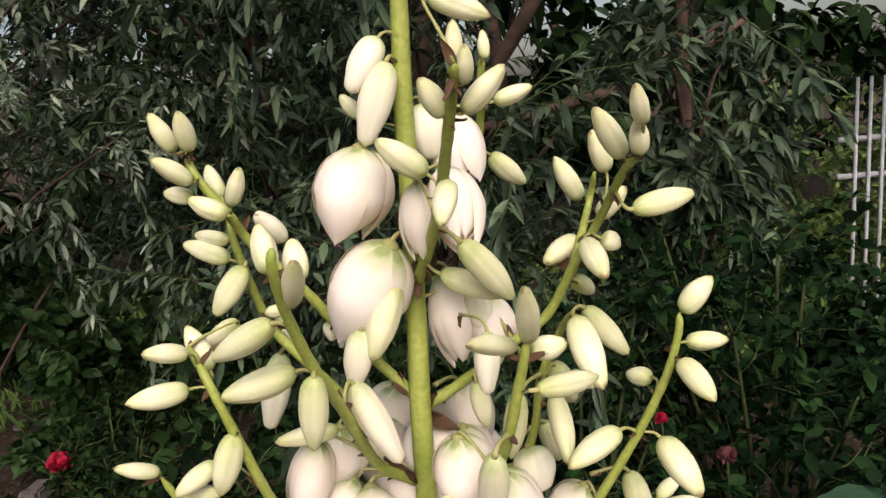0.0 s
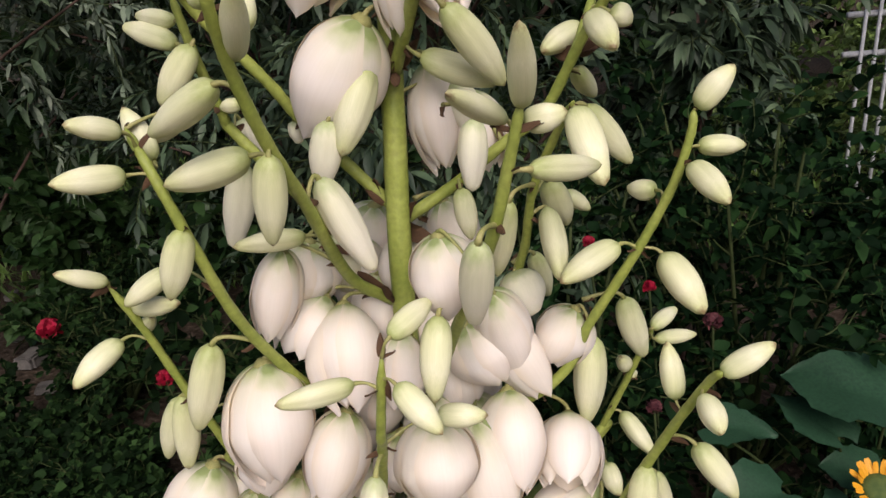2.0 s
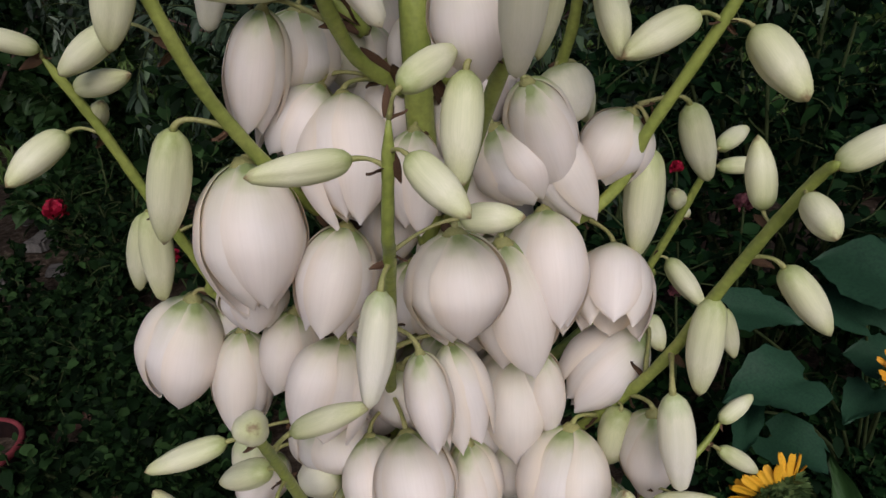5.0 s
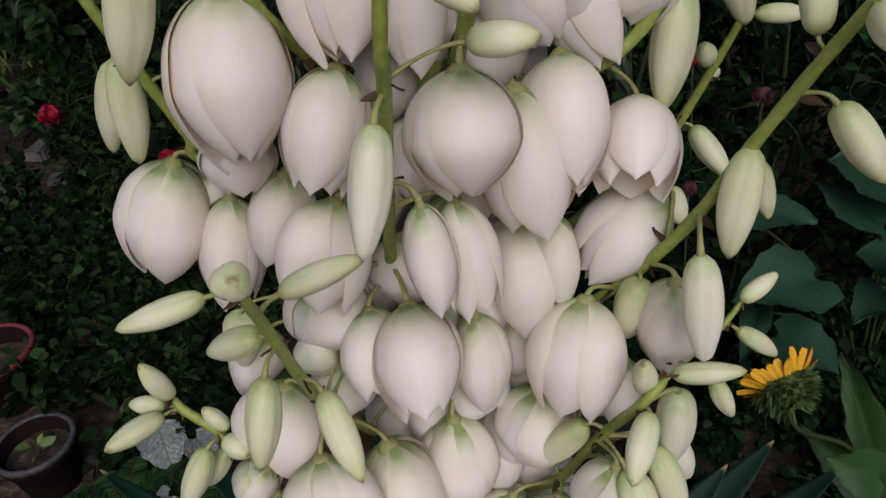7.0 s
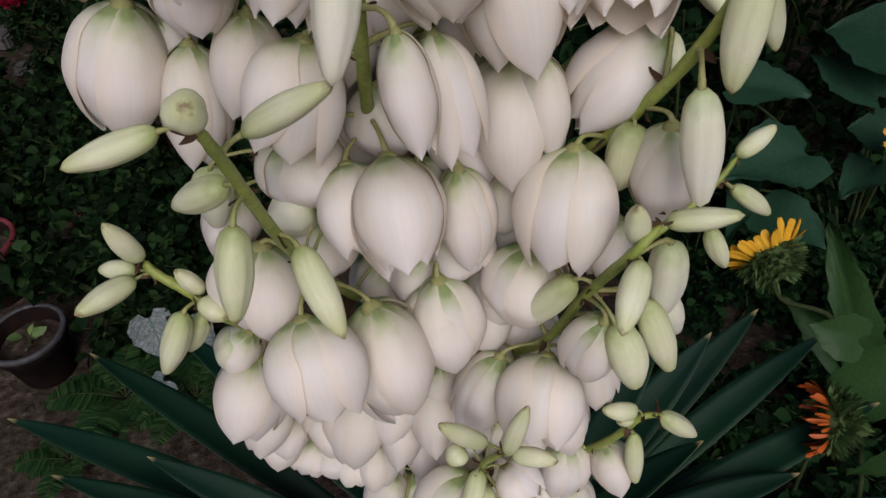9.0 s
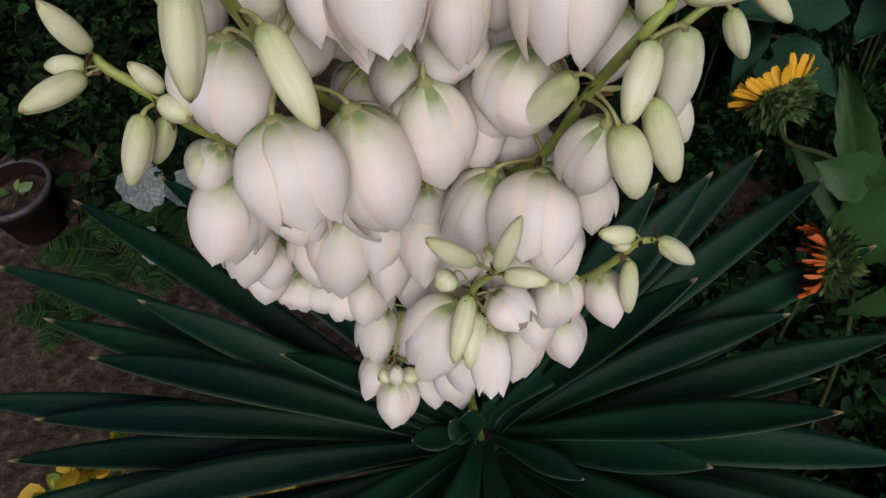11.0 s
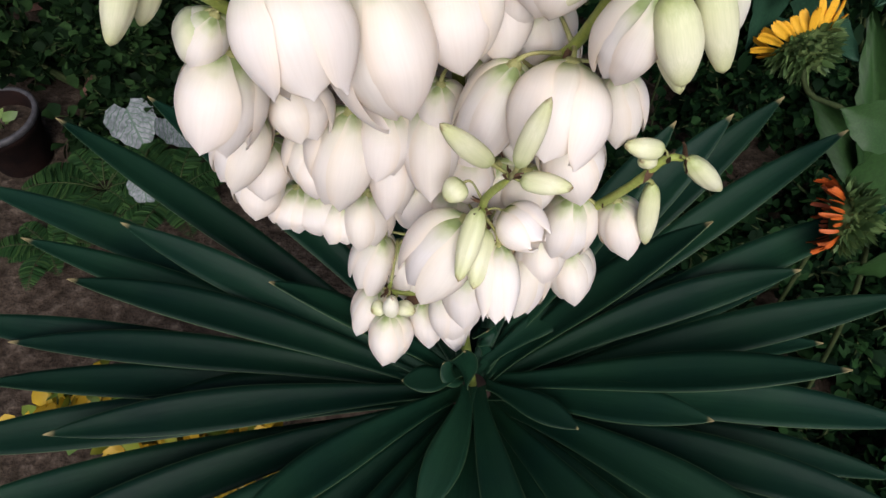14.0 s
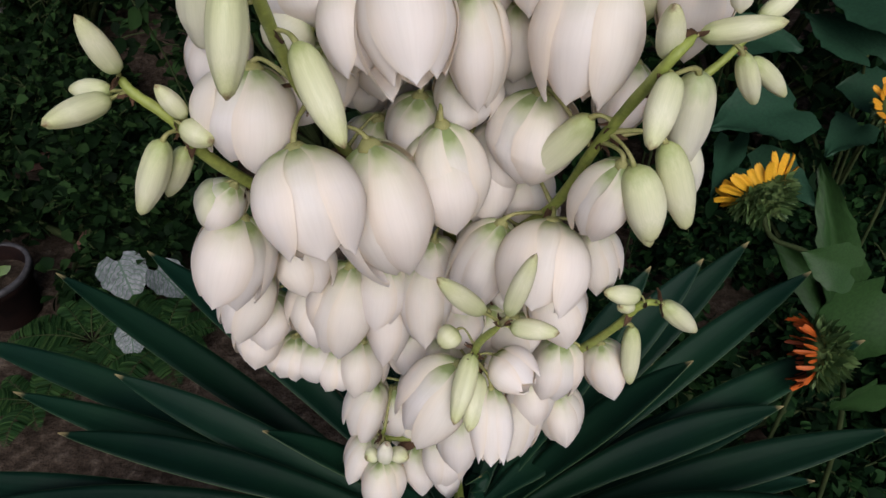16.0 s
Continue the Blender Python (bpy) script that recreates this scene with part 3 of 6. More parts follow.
def joined_tubes(name, lines, r0, r1, mat, sides=6):
    V, Fc = [], []
    for pts in lines:
        ln = spline(pts, 3)
        v, f = tube(ln, [r0 + (r1 - r0) * i / (len(ln) - 1) for i in range(len(ln))], sides, 0.15)
        Fc += [tuple(i + len(V) for i in q) for q in f]
        V += v
    return mesh_of(name, V, Fc, mat)


def bush(name, place, height, radius, leaves, size, ratio, mat, label, category, seed, trunk=None, low=0.1, droop=0.3, heading=(0, 0, 0.6), stems=7):
    """A woody plant: trunk or stems, twigs, and a ragged crown of leaves that grow from the twigs."""
    rng = np.random.default_rng(seed)
    ob = thing(name, place, label, category)
    lines, tips = [], []
    if trunk:
        tv, tf = tube(spline([(0, 0, -0.03), (trunk * 0.6, 0.02, height * 0.3), (-trunk * 0.5, 0, height * 0.6), (trunk * 0.4, 0.05, height * 0.95)], 6), [trunk * (1 - 0.035 * i) for i in range(19)], 10, 0.25)
        part("trunk", mesh_of("trunk", tv, tf, M_BARK), ob)
    for k in range(stems):
        a, rr = rng.uniform(0, 2 * math.pi), radius * math.sqrt(rng.uniform(0.04, 1.0))
        z1 = height * rng.uniform(low, 1.0)
        rr *= math.sqrt(max(0.12, 1 - ((z1 / height - 0.55) / 0.6) ** 2))
        end = np.array((math.cos(a) * rr, math.sin(a) * rr, z1))
        start = np.array((math.cos(a) * 0.01, math.sin(a) * 0.01, max(0.05, z1 - 0.5 * rr - 0.1 * height) if trunk else 0.0))
        midp = (start + end) / 2 + np.array((0, 0, 0.05 * height))
        lines.append([start, midp, end])
        for u in (0.55, 0.7, 0.85, 1.0):
            q = start * (1 - u) ** 2 + midp * 2 * u * (1 - u) + end * u * u
            tips += branchlets(rng, q, (end - start) / np.linalg.norm(end - start) + np.array(heading) * 0.3, min(0.6, radius * 0.45), 3, 0.8)
    tagged(part("limb", joined_tubes("limb", lines, 0.012 if not trunk else trunk * 0.22, 0.004, M_BARK if trunk else M_TWIG), ob), kind="stuff")
    tagged(part("twig", joined_tubes("twig", tips, 0.003, 0.0015, M_TWIG, 4), ob), kind="stuff")
    tw = np.array(tips)
    i = rng.integers(0, len(tw), leaves)
    s = rng.uniform(0.15, 4.0, leaves)
    k = np.minimum(s.astype(int), 3)
    a, b = tw[i, k], tw[i, k + 1]
    c = a + (b - a) * (s - k)[:, None]
    d = (b - a) / (np.linalg.norm(b - a, axis=1)[:, None] + 1e-9) + rng.normal(0, 0.8, (leaves, 3)) + np.array(heading)
    me = leaf_cloud("foliage", c, d, size * rng.uniform(0.55, 1.15, leaves), ratio, mat, droop=droop, seed=seed)
    tagged(part("foliage", me, ob), kind="stuff")
    return ob



# ---- the yucca's flowering stalk: branches, then what each one carries
br_stem = stalk("stem", [(-0.0201, 0.4500, 1.9277), (-0.0244, 0.4550, 1.8594), (-0.0288, 0.4600, 1.7394), (-0.0318, 0.4540, 1.6724), (-0.0338, 0.4480, 1.6100), (-0.0345, 0.4530, 1.5300), (-0.0319, 0.4672, 1.2730), (-0.0270, 0.4700, 0.9178), (-0.0300, 0.4740, 0.7600), (-0.0174, 0.4600, 0.6134)], 0.0074, 0.0052)
br_t = stalk("branch", [(-0.0273, 0.4550, 1.7329), (-0.0110, 0.4100, 1.7773), (-0.0004, 0.3600, 1.8255), (0.0045, 0.3300, 1.8549), (0.0059, 0.3200, 1.8637)], 0.0039, 0.0023)
br_tb = stalk("branch", [(-0.0281, 0.4600, 1.7773), (0.0008, 0.4850, 1.7882), (0.0211, 0.5000, 1.8180), (0.0249, 0.4800, 1.8555), (0.0268, 0.4700, 1.8727)], 0.0039, 0.0023)
br_a = stalk("branch", [(-0.0418, 0.4550, 1.5915), (-0.0629, 0.4300, 1.6197), (-0.0736, 0.3850, 1.6804), (-0.0807, 0.3550, 1.7195), (-0.0847, 0.3350, 1.7521), (-0.0835, 0.3150, 1.7799), (-0.0818, 0.3120, 1.7908)], 0.0039, 0.0023)
br_b = stalk("branch", [(-0.0364, 0.4600, 1.6521), (-0.0809, 0.4600, 1.7040), (-0.1000, 0.4500, 1.7349), (-0.1273, 0.4350, 1.7741), (-0.1324, 0.4200, 1.7929), (-0.1469, 0.4150, 1.8183), (-0.1515, 0.4200, 1.8313)], 0.0039, 0.0023)
br_bb = stalk("branch", [(-0.0603, 0.4700, 1.6181), (-0.1242, 0.4700, 1.6971), (-0.1322, 0.4650, 1.7157), (-0.1392, 0.4550, 1.7541), (-0.1434, 0.4500, 1.7835)], 0.0039, 0.0023)
br_c = stalk("branch", [(-0.0853, 0.4550, 1.5187), (-0.1013, 0.4300, 1.5508), (-0.1215, 0.4000, 1.6076), (-0.1308, 0.3800, 1.6590), (-0.1426, 0.3750, 1.7029), (-0.1572, 0.3900, 1.7234)], 0.0039, 0.0023)
br_d = stalk("branch", [(-0.1058, 0.4600, 1.4310), (-0.1643, 0.4600, 1.4708), (-0.1660, 0.4550, 1.4881), (-0.1816, 0.4450, 1.5412), (-0.1934, 0.4350, 1.5891), (-0.2039, 0.4250, 1.6258)], 0.0039, 0.0023)
br_e = stalk("branch", [(-0.0240, 0.4500, 1.5141), (-0.0065, 0.4000, 1.5858), (0.0159, 0.3500, 1.6628), (0.0254, 0.3350, 1.7065), (0.0309, 0.3300, 1.7332)], 0.0039, 0.0023)
br_g = stalk("branch", [(-0.0358, 0.4600, 1.6392), (0.0010, 0.4600, 1.6620), (0.0322, 0.4500, 1.6883), (0.0564, 0.4500, 1.7058), (0.0748, 0.4400, 1.7426), (0.0880, 0.4300, 1.7685), (0.0931, 0.3900, 1.8000), (0.0955, 0.3650, 1.8125)], 0.0039, 0.0023)
br_ga = stalk("branch", [(0.0737, 0.4450, 1.7379), (0.0887, 0.4800, 1.7599), (0.0952, 0.4900, 1.7754), (0.0966, 0.4800, 1.7919)], 0.0031, 0.0019)
br_gh = stalk("branch", [(-0.0322, 0.4600, 1.6004), (0.0277, 0.5000, 1.5695), (0.0455, 0.4900, 1.6023), (0.0508, 0.4700, 1.6518), (0.0635, 0.4500, 1.6927), (0.0680, 0.4200, 1.7153)], 0.0039, 0.0023)
br_f = stalk("branch", [(-0.0268, 0.4500, 1.4810), (0.0588, 0.4600, 1.5179), (0.0845, 0.4550, 1.5658), (0.1115, 0.4450, 1.6190), (0.1288, 0.4400, 1.6585), (0.1367, 0.4370, 1.6885), (0.1378, 0.4370, 1.7028)], 0.0039, 0.0023)
br_h = stalk("branch", [(0.0194, 0.4700, 1.3879), (0.1187, 0.5600, 1.4103), (0.1110, 0.5600, 1.3975), (0.1341, 0.5500, 1.4615), (0.1436, 0.5450, 1.4901), (0.1495, 0.5370, 1.5142)], 0.0039, 0.0023)
br_i = stalk("branch", [(-0.0146, 0.4500, 1.3262), (0.0496, 0.4400, 1.3728), (0.0883, 0.4200, 1.4332), (0.1086, 0.4000, 1.4952), (0.1211, 0.3850, 1.5366), (0.1309, 0.3700, 1.5699), (0.1331, 0.3600, 1.5812)], 0.0039, 0.0023)
br_j = stalk("branch", [(-0.0712, 0.4700, 1.3291), (-0.0673, 0.4500, 1.3917), (-0.0588, 0.4100, 1.4571), (-0.0463, 0.3600, 1.5463), (-0.0437, 0.3450, 1.5683), (-0.0377, 0.3350, 1.6176)], 0.0039, 0.0023)
br_k = stalk("branch", [(-0.0942, 0.4400, 1.2638), (-0.1046, 0.4000, 1.3329), (-0.1081, 0.3700, 1.3903), (-0.1071, 0.3400, 1.4533), (-0.1048, 0.3200, 1.4877)], 0.0039, 0.0023)
br_l = stalk("branch", [(-0.1290, 0.4500, 1.2018), (-0.1641, 0.4000, 1.2948), (-0.1735, 0.3900, 1.3289), (-0.1894, 0.3920, 1.3447), (-0.1952, 0.3950, 1.3526)], 0.0039, 0.0023)
br_m = stalk("branch", [(-0.0111, 0.4500, 1.1738), (0.0293, 0.4200, 1.2304), (0.0484, 0.3900, 1.3106), (0.0620, 0.3600, 1.3723), (0.0752, 0.3650, 1.3861)], 0.0039, 0.0023)
br_n = stalk("branch", [(0.0960, 0.4600, 1.2755), (0.1363, 0.4800, 1.2964), (0.1527, 0.4900, 1.3071), (0.1639, 0.4980, 1.3178)], 0.0031, 0.0019)
br_o = stalk("branch", [(-0.0122, 0.4600, 0.8670), (-0.0138, 0.4100, 1.0594), (-0.0155, 0.3800, 1.1411), (-0.0016, 0.3600, 1.1924)], 0.0039, 0.0023)
br_q = stalk("branch", [(0.0332, 0.4600, 0.9710), (0.0696, 0.4300, 1.0640), (0.0871, 0.4100, 1.1203), (0.1014, 0.4050, 1.1541), (0.1167, 0.4100, 1.1494)], 0.0039, 0.0023)
br_p = stalk("branch", [(-0.0669, 0.4600, 0.8719), (-0.1033, 0.4600, 0.8752), (-0.1001, 0.4500, 0.9141)], 0.0031, 0.0019)
bud(br_t, (-0.0029, 0.3300, 1.8937), (0.0238, 0.3300, 1.8824), 0.0057, 120)
bud(br_t, (-0.0005, 0.3450, 1.8412), (-0.0103, 0.3350, 1.8593), 0.0058, 155)
bud(br_t, (0.0089, 0.3450, 1.8417), (0.0295, 0.3400, 1.8620), 0.0058, 52)
bud(br_t, (0.0056, 0.3300, 1.8617), (0.0068, 0.3250, 1.8824), 0.0042, 202)
bud(br_t, (0.0101, 0.3300, 1.8549), (0.0111, 0.3200, 1.8713), 0.0042, 245)
bud(br_tb, (0.0284, 0.4700, 1.8708), (0.0280, 0.4700, 1.8891), 0.0039, 79)
bud(br_tb, (0.0312, 0.4500, 1.8443), (0.0550, 0.4500, 1.8517), 0.0055, 46)
bud(br_tb, (0.0314, 0.5350, 1.8045), (0.0570, 0.5450, 1.7800), 0.0081, 34)
bud(br_t, (-0.0005, 0.3750, 1.8068), (-0.0068, 0.3600, 1.7853), 0.0064, 10)
swollen_bud(br_stem, (-0.0360, 0.4450, 1.8873), (-0.0555, 0.4370, 1.8566), 0.0094, 205)
swollen_bud(br_stem, (-0.0320, 0.4400, 1.8730), (-0.0502, 0.4400, 1.8244), 0.0105, 281)
bud(br_stem, (-0.0523, 0.4600, 1.8417), (-0.0645, 0.4600, 1.8567), 0.0050, 148)
bud(br_stem, (-0.0129, 0.4040, 1.8084), (-0.0409, 0.4100, 1.8298), 0.0080, 30)
flower(br_stem, (-0.0525, 0.4450, 1.8249), (-0.0708, 0.4420, 1.7695), 0.0246, 113)
flower(br_stem, (-0.0400, 0.4372, 1.7642), (-0.0738, 0.4456, 1.7067), 0.0259, 266)
bud(br_stem, (-0.0398, 0.4300, 1.7398), (-0.0572, 0.4150, 1.6958), 0.0101, 274)
swollen_bud(br_tb, (-0.0148, 0.4800, 1.8463), (-0.0107, 0.4750, 1.8093), 0.0130, 184)
flower(br_tb, (0.0051, 0.4900, 1.8388), (0.0094, 0.4800, 1.7919), 0.0181, 141)
flower(br_stem, (-0.0207, 0.4250, 1.8021), (-0.0220, 0.4300, 1.7541), 0.0112, 88)
flower(br_stem, (-0.0018, 0.4500, 1.8054), (0.0051, 0.4112, 1.7639), 0.0163, 54)
bud(br_stem, (0.0028, 0.3950, 1.7691), (0.0319, 0.4200, 1.7262), 0.0086, 134)
bud(br_stem, (-0.0107, 0.4300, 1.7434), (0.0301, 0.4300, 1.7264), 0.0080, 109)
flower(br_stem, (-0.0080, 0.4680, 1.7370), (-0.0030, 0.4660, 1.6700), 0.0165, 12)
swollen_bud(br_g, (0.0063, 0.4600, 1.7248), (0.0181, 0.4600, 1.6902), 0.0094, 328)
flower(br_g, (0.0138, 0.4700, 1.7174), (0.0257, 0.4700, 1.6675), 0.0173, 133)
bud(br_b, (-0.1586, 0.4200, 1.8326), (-0.1658, 0.4100, 1.8555), 0.0055, 139)
bud(br_b, (-0.1475, 0.4150, 1.8327), (-0.1459, 0.4000, 1.8552), 0.0057, 99)
bud(br_b, (-0.1488, 0.4120, 1.8142), (-0.1631, 0.3950, 1.8306), 0.0057, 84)
bud(br_b, (-0.1524, 0.4200, 1.8048), (-0.1689, 0.4200, 1.8090), 0.0053, 158)
bud(br_b, (-0.1303, 0.4100, 1.7937), (-0.1518, 0.4108, 1.8054), 0.0062, 148)
bud(br_b, (-0.1481, 0.4600, 1.7989), (-0.1609, 0.4800, 1.8193), 0.0056, 321)
bud(br_b, (-0.1393, 0.4480, 1.7947), (-0.1278, 0.4400, 1.8188), 0.0056, 190)
bud(br_bb, (-0.1508, 0.4700, 1.7687), (-0.1768, 0.4800, 1.7729), 0.0053, 44)
bud(br_bb, (-0.1514, 0.4670, 1.7562), (-0.1855, 0.4800, 1.7674), 0.0069, 310)
bud(br_bb, (-0.1340, 0.4400, 1.7565), (-0.1571, 0.4400, 1.7257), 0.0079, 172)
swollen_bud(br_a, (-0.0884, 0.3650, 1.7850), (-0.0972, 0.3500, 1.8019), 0.0057, 343)
bud(br_a, (-0.0866, 0.3200, 1.7778), (-0.0915, 0.3300, 1.8000), 0.0060, 198)
bud(br_a, (-0.0783, 0.3400, 1.7676), (-0.0810, 0.3500, 1.7879), 0.0064, 259)
bud(br_a, (-0.0826, 0.3370, 1.7579), (-0.0709, 0.3050, 1.7858), 0.0057, 127)
bud(br_a, (-0.0944, 0.3400, 1.7475), (-0.1337, 0.3600, 1.7246), 0.0075, 91)
bud(br_bb, (-0.1372, 0.4200, 1.7259), (-0.1636, 0.4300, 1.7081), 0.0067, 126)
bud(br_a, (-0.0945, 0.3736, 1.7090), (-0.1366, 0.3700, 1.6982), 0.0087, 242)
bud(br_a, (-0.0797, 0.3520, 1.7132), (-0.0865, 0.3600, 1.6678), 0.0081, 143)
swollen_bud(br_a, (-0.0677, 0.4000, 1.6882), (-0.0441, 0.4000, 1.6347), 0.0093, 45)
bud(br_c, (-0.0838, 0.4200, 1.6507), (-0.1210, 0.4060, 1.6519), 0.0063, 280)
bud(br_bb, (-0.1188, 0.4600, 1.7208), (-0.1313, 0.4600, 1.7191), 0.0045, 153)
swollen_bud(br_bb, (-0.1319, 0.5000, 1.7047), (-0.1223, 0.5000, 1.6806), 0.0081, 3)
swollen_bud(br_bb, (-0.1351, 0.5000, 1.6758), (-0.1511, 0.5000, 1.6171), 0.0106, 149)
swollen_bud(br_bb, (-0.0913, 0.4700, 1.7066), (-0.0899, 0.4700, 1.6926), 0.0051, 293)
swollen_bud(br_a, (-0.0627, 0.4200, 1.7143), (-0.0706, 0.4200, 1.6773), 0.0089, 159)
flower(br_a, (-0.1002, 0.4300, 1.6404), (-0.1161, 0.4300, 1.5820), 0.0151, 260)
flower(br_a, (-0.0912, 0.4600, 1.6339), (-0.0993, 0.4600, 1.5894), 0.0210, 99)
bud(br_c, (-0.1514, 0.3708, 1.7253), (-0.1663, 0.3504, 1.7339), 0.0054, 211)
bud(br_c, (-0.1501, 0.3976, 1.7050), (-0.1621, 0.4032, 1.7321), 0.0066, 216)
bud(br_c, (-0.1546, 0.3720, 1.7043), (-0.1787, 0.3486, 1.7082), 0.0067, 306)
bud(br_c, (-0.1342, 0.3750, 1.6739), (-0.1477, 0.3750, 1.6365), 0.0080, 147)
bud(br_c, (-0.1600, 0.4100, 1.6390), (-0.1873, 0.4050, 1.6217), 0.0067, 220)
bud(br_d, (-0.1946, 0.4300, 1.6091), (-0.1580, 0.4100, 1.6193), 0.0060, 231)
bud(br_d, (-0.2031, 0.4230, 1.6296), (-0.2225, 0.4050, 1.6438), 0.0051, 82)
bud(br_d, (-0.2087, 0.4320, 1.5864), (-0.2292, 0.4040, 1.5712), 0.0078, 119)
bud(br_d, (-0.2006, 0.4500, 1.5858), (-0.1852, 0.4300, 1.6019), 0.0049, 156)
bud(br_c, (-0.1417, 0.4000, 1.5958), (-0.1599, 0.4000, 1.5390), 0.0099, 132)
bud(br_d, (-0.1870, 0.4500, 1.5341), (-0.1946, 0.4500, 1.4751), 0.0092, 22)
bud(br_d, (-0.1897, 0.4500, 1.5321), (-0.2123, 0.4600, 1.4773), 0.0078, 41)
bud(br_d, (-0.1436, 0.4500, 1.5308), (-0.1493, 0.4400, 1.5377), 0.0056, 23)
bud(br_g, (0.0947, 0.3500, 1.8292), (0.0879, 0.3350, 1.8484), 0.0045, 236)
bud(br_g, (0.0964, 0.3640, 1.8131), (0.0934, 0.3550, 1.8319), 0.0050, 320)
bud(br_g, (0.0912, 0.3780, 1.8112), (0.0733, 0.3600, 1.8384), 0.0063, 143)
bud(br_ga, (0.0955, 0.4400, 1.7972), (0.0856, 0.4300, 1.8232), 0.0065, 265)
bud(br_ga, (0.0906, 0.5060, 1.7708), (0.0721, 0.4940, 1.8035), 0.0071, 273)
bud(br_g, (0.0992, 0.3900, 1.7804), (0.1389, 0.4100, 1.7837), 0.0070, 331)
bud(br_g, (0.0963, 0.4700, 1.7632), (0.1125, 0.4600, 1.7834), 0.0066, 241)
bud(br_g, (0.0822, 0.4750, 1.7485), (0.0565, 0.4560, 1.7379), 0.0075, 358)
bud(br_g, (0.0773, 0.4200, 1.7581), (0.0801, 0.3800, 1.7458), 0.0071, 175)
bud(br_g, (0.0868, 0.4200, 1.7594), (0.0981, 0.4200, 1.7532), 0.0061, 74)
bud(br_g, (0.0752, 0.4500, 1.7271), (0.0964, 0.5016, 1.7035), 0.0062, 344)
bud(br_gh, (0.0813, 0.4550, 1.7056), (0.1115, 0.4660, 1.6669), 0.0080, 100)
bud(br_gh, (0.0690, 0.4200, 1.7115), (0.0771, 0.3844, 1.6787), 0.0094, 34)
bud(br_e, (0.0314, 0.3310, 1.7314), (0.0281, 0.3008, 1.7665), 0.0057, 211)
bud(br_e, (0.0331, 0.3400, 1.7227), (0.0505, 0.3350, 1.7271), 0.0062, 103)
bud(br_e, (0.0250, 0.3450, 1.7234), (0.0007, 0.2954, 1.7442), 0.0051, 325)
swollen_bud(br_e, (0.0140, 0.4000, 1.7135), (0.0110, 0.3900, 1.6787), 0.0077, 323)
bud(br_e, (0.0349, 0.3354, 1.7033), (0.0722, 0.3700, 1.6936), 0.0061, 225)
bud(br_gh, (0.0325, 0.4300, 1.6591), (0.0252, 0.4500, 1.6044), 0.0078, 141)
swollen_bud(br_e, (0.0101, 0.3204, 1.6768), (0.0071, 0.3450, 1.6263), 0.0079, 94)
bud(br_gh, (0.0650, 0.5000, 1.6496), (0.0805, 0.5200, 1.6103), 0.0097, 182)
bud(br_gh, (0.0609, 0.4780, 1.6373), (0.0619, 0.4300, 1.6074), 0.0081, 223)
bud(br_gh, (0.0637, 0.5800, 1.5653), (0.0772, 0.6000, 1.5175), 0.0090, 301)
bud(br_gh, (0.0795, 0.5200, 1.6347), (0.0973, 0.5200, 1.6201), 0.0056, 164)
bud(br_gh, (0.0057, 0.4400, 1.6658), (0.0105, 0.4400, 1.6338), 0.0067, 324)
swollen_bud(br_gh, (0.0394, 0.4900, 1.5903), (0.0489, 0.4800, 1.5601), 0.0155, 285)
bud(br_f, (0.1398, 0.4370, 1.7037), (0.1575, 0.4340, 1.7266), 0.0075, 101)
bud(br_f, (0.1449, 0.4460, 1.6800), (0.1742, 0.4504, 1.6775), 0.0063, 165)
bud(br_f, (0.1366, 0.4320, 1.6724), (0.1446, 0.3940, 1.6612), 0.0076, 51)
bud(br_f, (0.1262, 0.4650, 1.6491), (0.1127, 0.4796, 1.6468), 0.0067, 31)
bud(br_f, (0.0980, 0.4420, 1.6232), (0.0595, 0.4186, 1.6115), 0.0085, 117)
bud(br_f, (0.1253, 0.4410, 1.6156), (0.1411, 0.4100, 1.5896), 0.0099, 142)
flower(br_f, (0.0220, 0.4650, 1.5713), (0.0545, 0.4550, 1.5107), 0.0184, 298)
bud(br_f, (0.0880, 0.4700, 1.5472), (0.0831, 0.4600, 1.4832), 0.0113, 315)
bud(br_f, (0.1147, 0.4900, 1.5642), (0.1302, 0.4900, 1.5164), 0.0096, 121)
flower(br_f, (0.0781, 0.4700, 1.5692), (0.0605, 0.4700, 1.5296), 0.0203, 62)
bud(br_h, (0.1409, 0.5082, 1.5298), (0.1649, 0.5300, 1.5336), 0.0059, 169)
bud(br_h, (0.1500, 0.5300, 1.5080), (0.1884, 0.5484, 1.4997), 0.0058, 90)
bud(br_h, (0.1330, 0.5500, 1.4723), (0.1257, 0.5400, 1.4881), 0.0064, 148)
bud(br_h, (0.1376, 0.5550, 1.4636), (0.1411, 0.5500, 1.4621), 0.0047, 235)
bud(br_h, (0.1316, 0.5560, 1.4247), (0.1530, 0.5300, 1.3987), 0.0081, 13)
bud(br_i, (0.1204, 0.3900, 1.5470), (0.1169, 0.4000, 1.5789), 0.0068, 21)
bud(br_i, (0.1355, 0.3650, 1.5774), (0.1611, 0.3628, 1.5951), 0.0067, 182)
bud(br_i, (0.1262, 0.3640, 1.5645), (0.1268, 0.3380, 1.5592), 0.0067, 357)
bud(br_i, (0.1301, 0.3800, 1.5218), (0.1525, 0.3700, 1.4899), 0.0078, 42)
bud(br_i, (0.1082, 0.4000, 1.4934), (0.1036, 0.3900, 1.4394), 0.0091, 146)
bud(br_i, (0.1169, 0.4100, 1.4800), (0.1277, 0.4100, 1.4473), 0.0053, 345)
